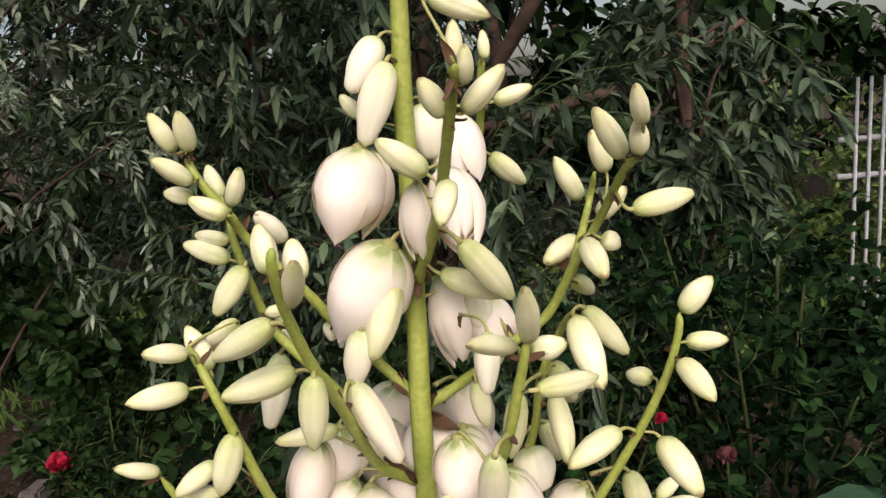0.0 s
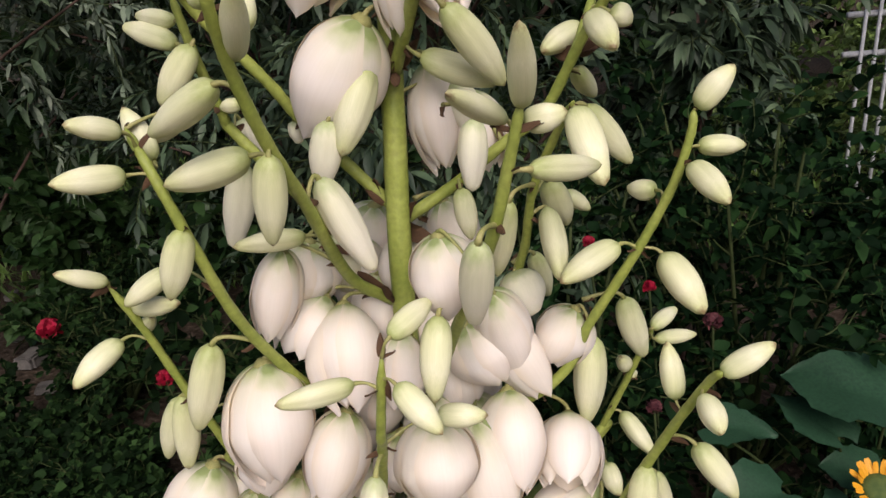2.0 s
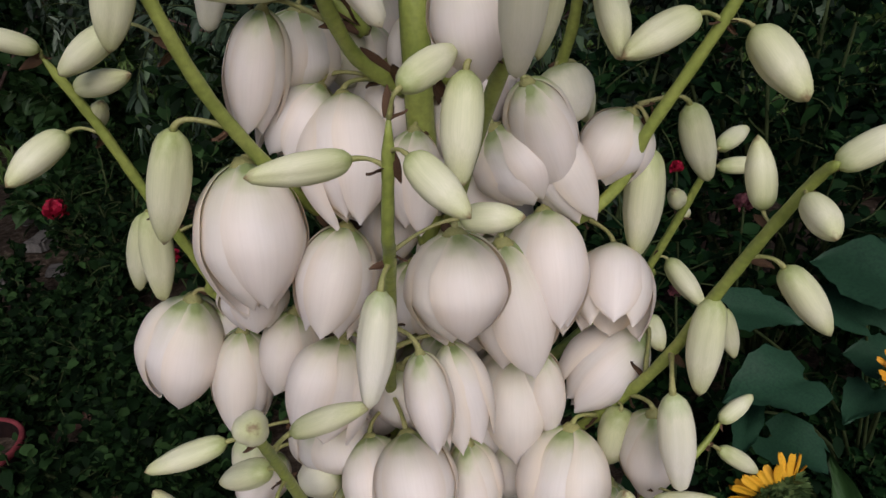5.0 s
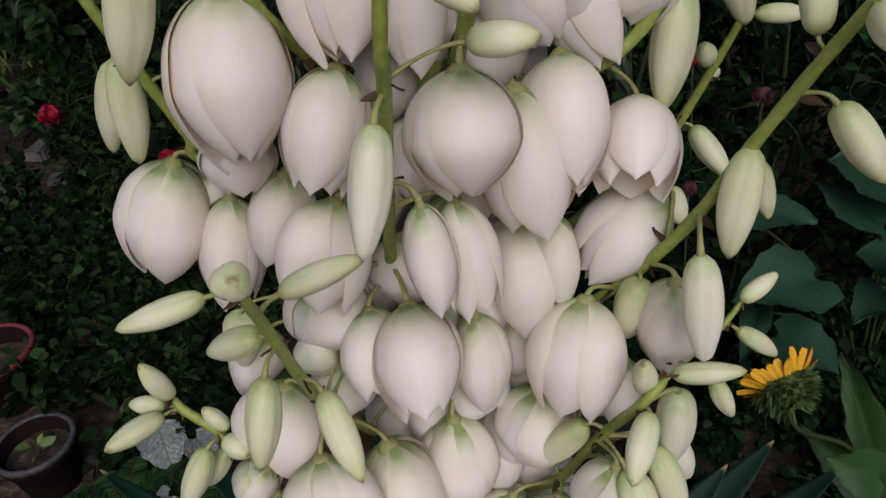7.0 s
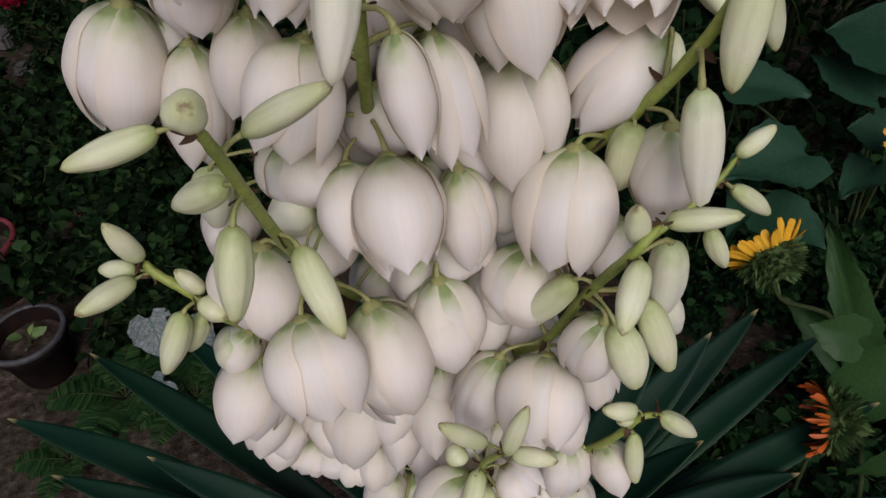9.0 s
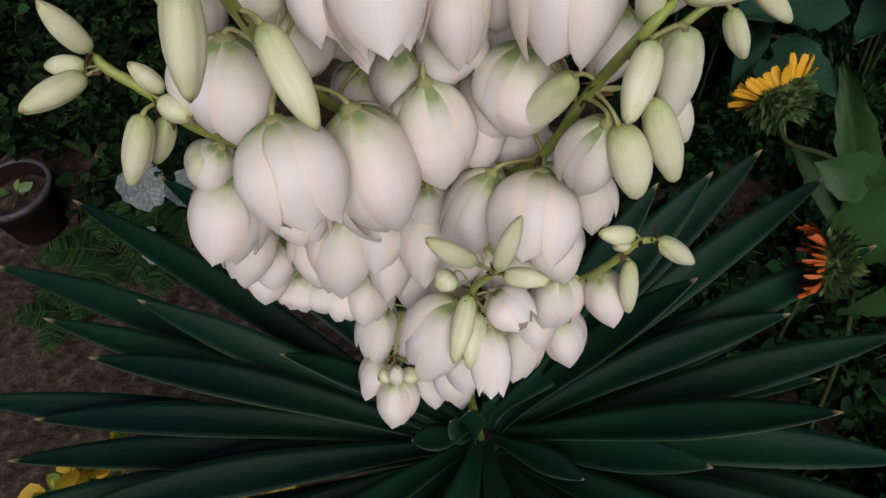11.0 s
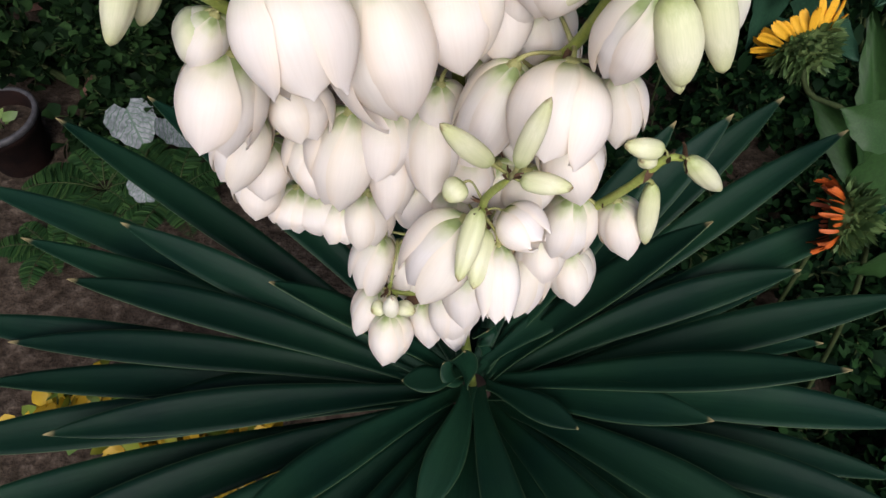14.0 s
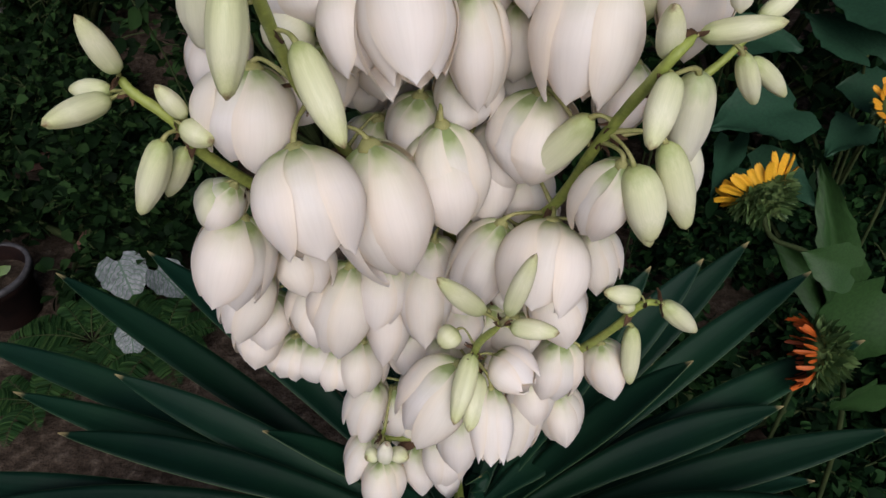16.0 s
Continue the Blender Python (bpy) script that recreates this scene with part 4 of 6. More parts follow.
bud(br_h, (0.1133, 0.5300, 1.3939), (0.1200, 0.5100, 1.3762), 0.0084, 167)
flower(br_d, (-0.1835, 0.4650, 1.4678), (-0.2093, 0.4550, 1.3966), 0.0263, 9)
flower(br_c, (-0.1212, 0.4228, 1.5707), (-0.1190, 0.4000, 1.4964), 0.0272, 165)
flower(br_a, (-0.0727, 0.4500, 1.5930), (-0.0695, 0.4100, 1.5392), 0.0237, 147)
flower(br_a, (-0.0841, 0.4550, 1.5983), (-0.1074, 0.4400, 1.5635), 0.0195, 164)
swollen_bud(br_a, (-0.0788, 0.4750, 1.6335), (-0.0730, 0.4850, 1.5859), 0.0143, 78)
flower(br_g, (-0.0078, 0.3744, 1.6627), (-0.0032, 0.3744, 1.6199), 0.0188, 333)
flower(br_f, (0.0027, 0.4600, 1.5683), (0.0252, 0.4500, 1.5257), 0.0212, 210)
flower(br_f, (0.0194, 0.4500, 1.5949), (0.0376, 0.4600, 1.5352), 0.0182, 317)
flower(br_f, (0.0725, 0.4700, 1.4868), (0.0640, 0.4276, 1.4555), 0.0238, 348)
flower(br_j, (-0.0191, 0.4000, 1.5384), (-0.0191, 0.3854, 1.4828), 0.0255, 39)
flower(br_j, (0.0044, 0.4300, 1.5152), (0.0137, 0.4200, 1.4445), 0.0256, 150)
flower(br_f, (0.0284, 0.4500, 1.5226), (0.0293, 0.4140, 1.4651), 0.0239, 316)
flower(br_j, (-0.0743, 0.4200, 1.5343), (-0.0905, 0.4000, 1.4806), 0.0210, 98)
flower(br_j, (-0.0371, 0.4400, 1.5763), (-0.0420, 0.4300, 1.5267), 0.0162, 227)
flower(br_i, (0.0902, 0.4554, 1.4364), (0.0427, 0.4454, 1.3889), 0.0234, 149)
flower(br_j, (-0.0857, 0.4200, 1.4648), (-0.1043, 0.4000, 1.4131), 0.0236, 69)
flower(br_k, (-0.1556, 0.4600, 1.4456), (-0.1676, 0.4500, 1.3757), 0.0198, 128)
flower(br_k, (-0.1178, 0.4500, 1.4645), (-0.1332, 0.4500, 1.4110), 0.0190, 195)
swollen_bud(br_j, (-0.0494, 0.3450, 1.5412), (-0.0571, 0.3254, 1.4960), 0.0082, 306)
bud(br_j, (-0.0327, 0.3350, 1.6282), (-0.0132, 0.3600, 1.6345), 0.0062, 81)
bud(br_j, (-0.0534, 0.3390, 1.6018), (-0.0872, 0.3200, 1.6044), 0.0061, 169)
bud(br_j, (-0.0314, 0.3290, 1.6057), (-0.0110, 0.3116, 1.5892), 0.0068, 293)
bud(br_j, (-0.0104, 0.3550, 1.6271), (-0.0148, 0.3400, 1.5873), 0.0080, 4)
bud(br_j, (-0.0153, 0.3700, 1.5600), (0.0117, 0.3630, 1.5627), 0.0067, 186)
flower(br_d, (-0.1410, 0.4550, 1.4898), (-0.1400, 0.4430, 1.4570), 0.0202, 22)
flower(br_c, (-0.1735, 0.4800, 1.4533), (-0.1703, 0.4800, 1.4223), 0.0123, 232)
flower(br_j, (-0.0384, 0.3690, 1.4916), (-0.0321, 0.3560, 1.4401), 0.0116, 86)
flower(br_j, (-0.0262, 0.4000, 1.4738), (-0.0155, 0.3860, 1.4172), 0.0158, 186)
flower(br_i, (0.0103, 0.4400, 1.4363), (0.0093, 0.4300, 1.3693), 0.0248, 185)
flower(br_i, (0.0240, 0.4300, 1.4419), (0.0283, 0.4300, 1.3850), 0.0145, 148)
flower(br_i, (0.0428, 0.4200, 1.3932), (0.0320, 0.3900, 1.3326), 0.0268, 292)
flower(br_k, (-0.0784, 0.4200, 1.3921), (-0.0733, 0.3900, 1.3516), 0.0199, 49)
flower(br_k, (-0.0548, 0.4100, 1.4031), (-0.0456, 0.3700, 1.3581), 0.0244, 224)
flower(br_m, (-0.0195, 0.4200, 1.3842), (-0.0141, 0.4100, 1.3150), 0.0173, 106)
flower(br_k, (-0.1058, 0.4300, 1.4058), (-0.1009, 0.4300, 1.3584), 0.0257, 217)
flower(br_i, (0.0872, 0.4100, 1.4111), (0.0890, 0.4100, 1.3478), 0.0194, 106)
swollen_bud(br_i, (0.0865, 0.3800, 1.4498), (0.0923, 0.3670, 1.3946), 0.0094, 58)
bud(br_i, (0.0713, 0.4200, 1.4042), (0.0660, 0.4200, 1.3618), 0.0109, 30)
bud(br_m, (0.0790, 0.3700, 1.3831), (0.1107, 0.3600, 1.3944), 0.0057, 31)
bud(br_m, (0.1056, 0.3800, 1.3666), (0.1187, 0.3800, 1.3388), 0.0054, 28)
bud(br_n, (0.1677, 0.5000, 1.2892), (0.2052, 0.5100, 1.2527), 0.0070, 86)
bud(br_n, (0.1637, 0.4980, 1.3188), (0.1899, 0.5100, 1.3328), 0.0065, 304)
bud(br_m, (0.0658, 0.3550, 1.3728), (0.0524, 0.3240, 1.3566), 0.0073, 346)
swollen_bud(br_m, (0.0892, 0.3850, 1.3538), (0.0917, 0.3850, 1.2948), 0.0110, 76)
bud(br_m, (0.0779, 0.3750, 1.3200), (0.0973, 0.3650, 1.2680), 0.0090, 310)
bud(br_m, (0.0666, 0.3900, 1.2860), (0.0862, 0.3800, 1.2386), 0.0087, 20)
bud(br_m, (0.0404, 0.3860, 1.3286), (0.0115, 0.3988, 1.2782), 0.0090, 279)
bud(br_m, (0.0668, 0.3700, 1.3734), (0.0615, 0.3600, 1.4034), 0.0063, 251)
bud(br_k, (-0.0982, 0.3450, 1.4662), (-0.0574, 0.3300, 1.4940), 0.0059, 298)
bud(br_k, (-0.1178, 0.3190, 1.4867), (-0.1509, 0.3100, 1.4801), 0.0055, 127)
bud(br_k, (-0.1075, 0.3240, 1.4890), (-0.1015, 0.3120, 1.5000), 0.0075, 164)
bud(br_k, (-0.1175, 0.3550, 1.4337), (-0.1495, 0.3660, 1.4137), 0.0076, 18)
bud(br_k, (-0.1092, 0.3300, 1.4321), (-0.1142, 0.3100, 1.3950), 0.0079, 62)
bud(br_k, (-0.0965, 0.3620, 1.3880), (-0.0770, 0.3320, 1.3543), 0.0083, 270)
swollen_bud(br_k, (-0.1014, 0.4200, 1.3679), (-0.1240, 0.4100, 1.3611), 0.0146, 149)
flower(br_k, (-0.0937, 0.4200, 1.3538), (-0.1110, 0.4200, 1.3106), 0.0199, 209)
swollen_bud(br_k, (-0.1513, 0.4200, 1.3926), (-0.1579, 0.4200, 1.3532), 0.0113, 333)
flower(br_p, (-0.1094, 0.4850, 0.9431), (-0.1328, 0.4750, 0.8638), 0.0256, 102)
flower(br_p, (-0.1204, 0.4650, 0.8744), (-0.1451, 0.4550, 0.8055), 0.0192, 244)
flower(br_p, (-0.0933, 0.4900, 0.9226), (-0.0940, 0.4800, 0.8402), 0.0244, 103)
flower(br_p, (-0.1067, 0.4450, 0.8571), (-0.1125, 0.4290, 0.7800), 0.0270, 123)
flower(br_p, (-0.0722, 0.4600, 0.8643), (-0.0670, 0.4520, 0.7800), 0.0240, 224)
flower(br_p, (-0.0787, 0.4800, 0.8930), (-0.0668, 0.4700, 0.8135), 0.0249, 210)
flower(br_p, (-0.0483, 0.4750, 0.8032), (-0.0352, 0.4650, 0.7408), 0.0206, 251)
bud(br_p, (-0.0966, 0.4400, 0.8788), (-0.0775, 0.4300, 0.8894), 0.0084, 18)
bud(br_p, (-0.1111, 0.4400, 0.8828), (-0.1201, 0.4300, 0.8882), 0.0079, 112)
swollen_bud(br_p, (-0.1005, 0.4250, 0.8928), (-0.0966, 0.4250, 0.9269), 0.0081, 215)
flower(br_l, (-0.1293, 0.4000, 1.3548), (-0.1397, 0.3850, 1.3078), 0.0263, 227)
flower(br_k, (-0.1477, 0.4400, 1.3602), (-0.1729, 0.4400, 1.3112), 0.0175, 127)
flower(br_m, (-0.0359, 0.4100, 1.3097), (-0.0272, 0.4000, 1.2482), 0.0216, 331)
flower(br_m, (0.0203, 0.4200, 1.3229), (0.0129, 0.4100, 1.2629), 0.0262, 219)
flower(br_m, (0.0719, 0.4300, 1.3336), (0.0611, 0.4200, 1.2948), 0.0165, 110)
bud(br_l, (-0.1922, 0.3900, 1.3589), (-0.1964, 0.3810, 1.3935), 0.0061, 255)
bud(br_l, (-0.2031, 0.3970, 1.3432), (-0.2262, 0.4000, 1.3427), 0.0056, 96)
bud(br_l, (-0.2019, 0.3900, 1.3430), (-0.2219, 0.3600, 1.3496), 0.0069, 16)
bud(br_l, (-0.1660, 0.3880, 1.3329), (-0.1742, 0.3850, 1.3541), 0.0051, 18)
bud(br_l, (-0.1782, 0.3800, 1.3239), (-0.2000, 0.3700, 1.2820), 0.0080, 130)
bud(br_l, (-0.1723, 0.3900, 1.3108), (-0.1920, 0.3900, 1.2770), 0.0066, 129)
bud(br_l, (-0.1648, 0.3800, 1.3331), (-0.1487, 0.3700, 1.3299), 0.0070, 124)
flower(br_l, (-0.1088, 0.3700, 1.3270), (-0.0969, 0.3380, 1.2767), 0.0267, 269)
flower(br_l, (-0.1614, 0.4100, 1.2421), (-0.1831, 0.3900, 1.1842), 0.0297, 106)
swollen_bud(br_l, (-0.1675, 0.4100, 1.2670), (-0.1847, 0.4100, 1.2356), 0.0128, 118)
flower(br_l, (-0.1658, 0.4300, 1.1732), (-0.1982, 0.4200, 1.1115), 0.0231, 213)
flower(br_l, (-0.1379, 0.4300, 1.1995), (-0.1263, 0.4100, 1.1664), 0.0234, 133)
flower(br_l, (-0.0745, 0.3900, 1.3124), (-0.0615, 0.3700, 1.2292), 0.0288, 72)
flower(br_m, (-0.0381, 0.4100, 1.3030), (-0.0319, 0.4000, 1.2427), 0.0236, 166)
flower(br_m, (-0.0140, 0.4400, 1.2831), (-0.0097, 0.4300, 1.2182), 0.0237, 26)
flower(br_l, (-0.1599, 0.4100, 1.2683), (-0.1808, 0.4100, 1.2381), 0.0144, 161)
flower(br_m, (-0.1023, 0.4300, 1.1736), (-0.1265, 0.4200, 1.0876), 0.0281, 289)
flower(br_m, (-0.0775, 0.4400, 1.1525), (-0.0850, 0.4300, 1.0596), 0.0235, 59)
flower(br_m, (-0.1741, 0.4800, 1.0263), (-0.1893, 0.4700, 0.9818), 0.0254, 291)
flower(br_m, (-0.1329, 0.4700, 1.0192), (-0.1373, 0.4600, 0.9771), 0.0236, 206)
flower(br_m, (-0.0497, 0.4300, 1.1817), (-0.0524, 0.4200, 1.1058), 0.0241, 334)
flower(br_m, (0.0002, 0.4050, 1.2371), (-0.0236, 0.3950, 1.1715), 0.0230, 334)
flower(br_m, (0.0306, 0.4000, 1.2436), (0.0183, 0.3600, 1.2048), 0.0278, 20)
flower(br_m, (0.0566, 0.3700, 1.3117), (0.0468, 0.3800, 1.2517), 0.0173, 253)
flower(br_m, (0.0617, 0.4200, 1.2156), (0.0755, 0.4200, 1.1592), 0.0180, 198)
bud(br_m, (0.0610, 0.3650, 1.3136), (0.0738, 0.3500, 1.2738), 0.0107, 47)
swollen_bud(br_m, (0.0897, 0.3900, 1.3127), (0.1055, 0.3900, 1.2725), 0.0094, 220)
flower(br_q, (0.0371, 0.4300, 1.1560), (0.0565, 0.4200, 1.1006), 0.0267, 107)
bud(br_o, (-0.0132, 0.3600, 1.2056), (-0.0398, 0.3450, 1.2541), 0.0065, 293)
bud(br_o, (0.0002, 0.3400, 1.2277), (0.0122, 0.3400, 1.2774), 0.0058, 84)
bud(br_o, (0.0047, 0.3600, 1.1893), (0.0333, 0.3500, 1.1957), 0.0066, 172)
bud(br_o, (-0.0186, 0.3800, 1.1339), (-0.0320, 0.3400, 1.1065), 0.0080, 151)
bud(br_o, (-0.0144, 0.3800, 1.1100), (-0.0219, 0.3400, 1.0965), 0.0091, 336)
bud(br_o, (-0.0288, 0.3900, 1.1486), (-0.0411, 0.3800, 1.1433), 0.0087, 241)
flower(br_o, (-0.0266, 0.3850, 1.1148), (-0.0617, 0.3700, 1.0510), 0.0299, 328)
flower(br_o, (-0.0015, 0.3900, 1.1165), (0.0237, 0.3650, 1.1121), 0.0196, 161)
flower(br_o, (-0.0046, 0.3700, 1.1057), (-0.0056, 0.3300, 1.0634), 0.0178, 215)
flower(br_o, (0.0287, 0.4200, 1.0196), (0.0224, 0.4100, 0.9397), 0.0219, 270)
flower(br_o, (-0.0260, 0.4100, 1.0120), (-0.0292, 0.4000, 0.9404), 0.0246, 110)
bud(br_q, (0.0978, 0.4050, 1.1641), (0.0712, 0.4000, 1.1742), 0.0069, 335)
bud(br_q, (0.0953, 0.4100, 1.1478), (0.0845, 0.4000, 1.1590), 0.0059, 351)
bud(br_q, (0.1189, 0.4100, 1.1479), (0.1524, 0.4150, 1.1084), 0.0078, 137)
bud(br_q, (0.1030, 0.4150, 1.1154), (0.1098, 0.4050, 1.0527), 0.0075, 173)
flower(br_q, (0.0544, 0.4300, 1.0819), (0.0508, 0.4200, 1.0177), 0.0250, 200)
flower(br_q, (0.0851, 0.4250, 1.0828), (0.0993, 0.4150, 1.0318), 0.0206, 254)
flower(br_q, (0.0619, 0.4400, 0.9921), (0.0709, 0.4300, 0.9293), 0.0255, 38)
flower(br_m, (-0.1918, 0.4700, 1.0694), (-0.2086, 0.4600, 1.0192), 0.0253, 143)
flower(br_m, (-0.1582, 0.4800, 1.0256), (-0.1621, 0.4700, 0.9784), 0.0269, 321)
flower(br_m, (-0.1121, 0.4700, 1.0310), (-0.1172, 0.4600, 0.9752), 0.0266, 342)
flower(br_m, (-0.1296, 0.4400, 1.1449), (-0.1411, 0.4300, 1.0917), 0.0264, 97)
flower(br_m, (-0.1727, 0.4500, 1.1210), (-0.1847, 0.4400, 1.0783), 0.0252, 22)
flower(br_m, (-0.0646, 0.4500, 1.0875), (-0.0623, 0.4400, 1.0321), 0.0265, 202)
flower(br_m, (-0.0254, 0.4300, 1.1322), (-0.0294, 0.4200, 1.0914), 0.0240, 317)
flower(br_m, (0.0160, 0.4300, 1.1130), (0.0180, 0.4200, 1.0771), 0.0246, 65)
flower(br_o, (-0.0400, 0.4400, 0.9282), (-0.0409, 0.4300, 0.8395), 0.0268, 137)
flower(br_o, (0.0303, 0.4300, 1.0393), (0.0400, 0.4200, 0.9746), 0.0253, 341)
flower(br_l, (-0.0780, 0.4300, 1.1786), (-0.0857, 0.4200, 1.1252), 0.0226, 30)

# ---- the inner flowers, close round the stem and on its far side
INNER = random.Random(8)
for k in range(140):
    s = k / 139
    z = 1.64 - 0.74 * s
    a = 2.4 * k
    reach = 0.030 + 0.052 * math.sin(math.pi * min(1.0, 0.06 + 0.82 * s)) * INNER.uniform(0.6, 1.1)
    cx, cy = -0.034 + 0.012 * s, 0.465 + 0.032 * max(0.0, 1 - 2.4 * s)
    b = Vector((cx + 0.45 * reach * math.cos(a), cy + (0.25 + 0.45 * math.sin(a)) * reach, z))
    d = Vector((math.cos(a) * 0.5, math.sin(a) * 0.5 + 0.1, -1.0)).normalized() * INNER.uniform(0.048, 0.058)
    flower(br_stem, b + Vector((0.3 * reach * math.cos(a), 0.3 * reach * math.sin(a), 0)), b + d, INNER.uniform(0.018, 0.022), INNER.randint(0, 359))

# ---- the rosette of leaves
sword_leaf((-0.2721, 0.2279, 0.7700), 0.028)
sword_leaf((-0.0793, 0.2704, 0.7100), 0.030)
sword_leaf((0.0442, 0.1653, 0.7500), 0.027)
sword_leaf((0.1025, 0.3736, 0.7100), 0.026)
sword_leaf((0.2370, 0.3644, 0.7700), 0.028)
sword_leaf((0.3757, 0.4074, 0.8100), 0.027)
sword_leaf((0.3585, 0.2046, 0.7300), 0.030)
sword_leaf((-0.4113, 0.3970, 0.7100), 0.028)
sword_leaf((-0.5029, 0.5208, 0.7900), 0.026)
sword_leaf((-0.2371, 0.4794, 0.8600), 0.022)
sword_leaf((-0.4950, 0.3447, 0.7500), 0.026)
sword_leaf((-0.5947, 0.5923, 0.7700), 0.026)
sword_leaf((0.2152, 0.5117, 0.9300), 0.024)
sword_leaf((0.1160, 0.5060, 0.7800), 0.026)
sword_leaf((-0.5745, 0.2061, 0.6900), 0.028)
sword_leaf((-0.1020, 0.4220, 0.7300), 0.030)
sword_leaf((-0.0545, 0.4440, 0.7300), 0.032)
sword_leaf((-0.6061, 0.4127, 0.7300), 0.025)
sword_leaf((-0.6027, 0.4746, 0.7100), 0.024)
sword_leaf((0.3737, 0.5525, 0.7700), 0.024)
sword_leaf((-0.0030, 0.4630, 0.7800), 0.026)
sword_leaf((-0.0290, 0.4340, 0.7900), 0.024)
sword_leaf((-0.4922, 0.1287, 0.7100), 0.028)
sword_leaf((-0.6885, 0.2665, 0.6500), 0.028)
sword_leaf((-0.6766, 0.3317, 0.7100), 0.028)
sword_leaf((-0.3773, 0.0932, 0.6500), 0.028)
sword_leaf((-0.2573, 0.0663, 0.7100), 0.028)
sword_leaf((-0.1732, 0.1104, 0.7500), 0.030)
sword_leaf((-0.1357, 0.0630, 0.6300), 0.026)
sword_leaf((-0.0639, 0.0635, 0.7500), 0.030)
sword_leaf((-0.0079, 0.0360, 0.6500), 0.028)
sword_leaf((0.0834, 0.0937, 0.6900), 0.026)
sword_leaf((0.1760, 0.0638, 0.6300), 0.026)
sword_leaf((0.2055, 0.1249, 0.7700), 0.028)
sword_leaf((0.3179, 0.1106, 0.6500), 0.028)
sword_leaf((0.4132, 0.1436, 0.6900), 0.028)
sword_leaf((0.4694, 0.2823, 0.6900), 0.028)
sword_leaf((0.4890, 0.3828, 0.7100), 0.028)
sword_leaf((0.4819, 0.5077, 0.7900), 0.026)
sword_leaf((0.5005, 0.6361, 0.7900), 0.026)
sword_leaf((0.4485, 0.7207, 0.8300), 0.025)
sword_leaf((0.3471, 0.7190, 0.8900), 0.024)
sword_leaf((0.2630, 0.6542, 0.9300), 0.025)
sword_leaf((0.1919, 0.6255, 0.9500), 0.022)
sword_leaf((0.1489, 0.7372, 0.9100), 0.022)
sword_leaf((0.0546, 0.7625, 0.8500), 0.022)
sword_leaf((-0.1916, 0.8135, 0.8700), 0.022)
sword_leaf((-0.3270, 0.8260, 0.8500), 0.024)
sword_leaf((-0.4674, 0.7995, 0.8100), 0.026)
sword_leaf((-0.6148, 0.7967, 0.7700), 0.026)
sword_leaf((-0.7454, 0.7250, 0.7100), 0.026)
sword_leaf((-0.7151, 0.5091, 0.7100), 0.026)
sword_leaf((-0.4601, 0.6026, 0.7900), 0.024)

# older leaves below, bent outwards between the others
OLD = random.Random(41)
for k in range(34):
    a = 2 * math.pi * (k + OLD.uniform(-0.25, 0.25)) / 34
    reach = OLD.uniform(0.40, 0.56)
    if math.cos(a) < -0.72:
        continue
    sword_leaf((ROSETTE.x + reach * math.cos(a), ROSETTE.y + reach * math.sin(a), OLD.uniform(0.50, 0.62)), OLD.uniform(0.024, 0.029))

# ---- trees and shrubs round the yucca
near_tree = bush("tree", (-0.05, 3.0, 0), 3.6, 1.2, 19000, 0.082, 0.15, M_TREE_LEAF, "dark tree with narrow drooping leaves", "tree", 1, trunk=0.055, low=0.22, heading=(0, 0, -0.3), stems=46)
def stout_limb(tree, points, r0, r1):
    """A bare limb of a tree, in metres from the tree's foot."""
    line = spline(points, 6)
    v, f = tube(line, [r0 + (r1 - r0) * i / (len(line) - 1) for i in range(len(line))], 10, 0.25)
    part("limb", mesh_of("limb", v, f, M_BARK), tree)


stout_limb(near_tree, [(0.02, -0.05, 1.55), (0.16, -0.30, 1.80), (0.34, -0.50, 2.08), (0.55, -0.60, 2.40)], 0.034, 0.020)
stout_limb(near_tree, [(0.10, -0.20, 1.70), (0.45, -0.45, 1.78), (0.80, -0.50, 1.86), (1.10, -0.45, 2.02)], 0.022, 0.010)
stout_limb(near_tree, [(0.00, -0.06, 1.50), (-0.03, -0.22, 1.85), (0.02, -0.34, 2.20), (0.0, -0.36, 2.60)], 0.046, 0.034)
bush("tree", (0.92, 2.75, 0), 3.2, 0.36, 7500, 0.105, 0.15, M_TREE_LEAF, "dark tree with long hanging leaves", "tree", 2, trunk=0.045, low=0.25, heading=(0, 0, -0.5), stems=40)
bush("tree", (-2.55, 3.2, 0), 3.4, 1.85, 27000, 0.062, 0.15, M_HAZY_LEAF, "tree with small grey-green leaves, paled to imitate haze", "tree", 3, trunk=0.05, low=0.42, heading=(0, 0, -0.2), stems=46)
bush("tree", (-0.95, 3.9, 0), 4.2, 1.2, 13000, 0.085, 0.16, M_TREE_LEAF, "dark tree with narrow drooping leaves", "tree", 11, trunk=0.05, low=0.25, heading=(0, 0, -0.3), stems=36)
bush("tree", (3.1, 3.5, 0), 3.8, 1.1, 4000, 0.15, 0.2, M_TREE_LEAF, "dark tree with long hanging leaves", "tree", 12, trunk=0.05, low=0.80, heading=(0, 0, -0.3), stems=36)
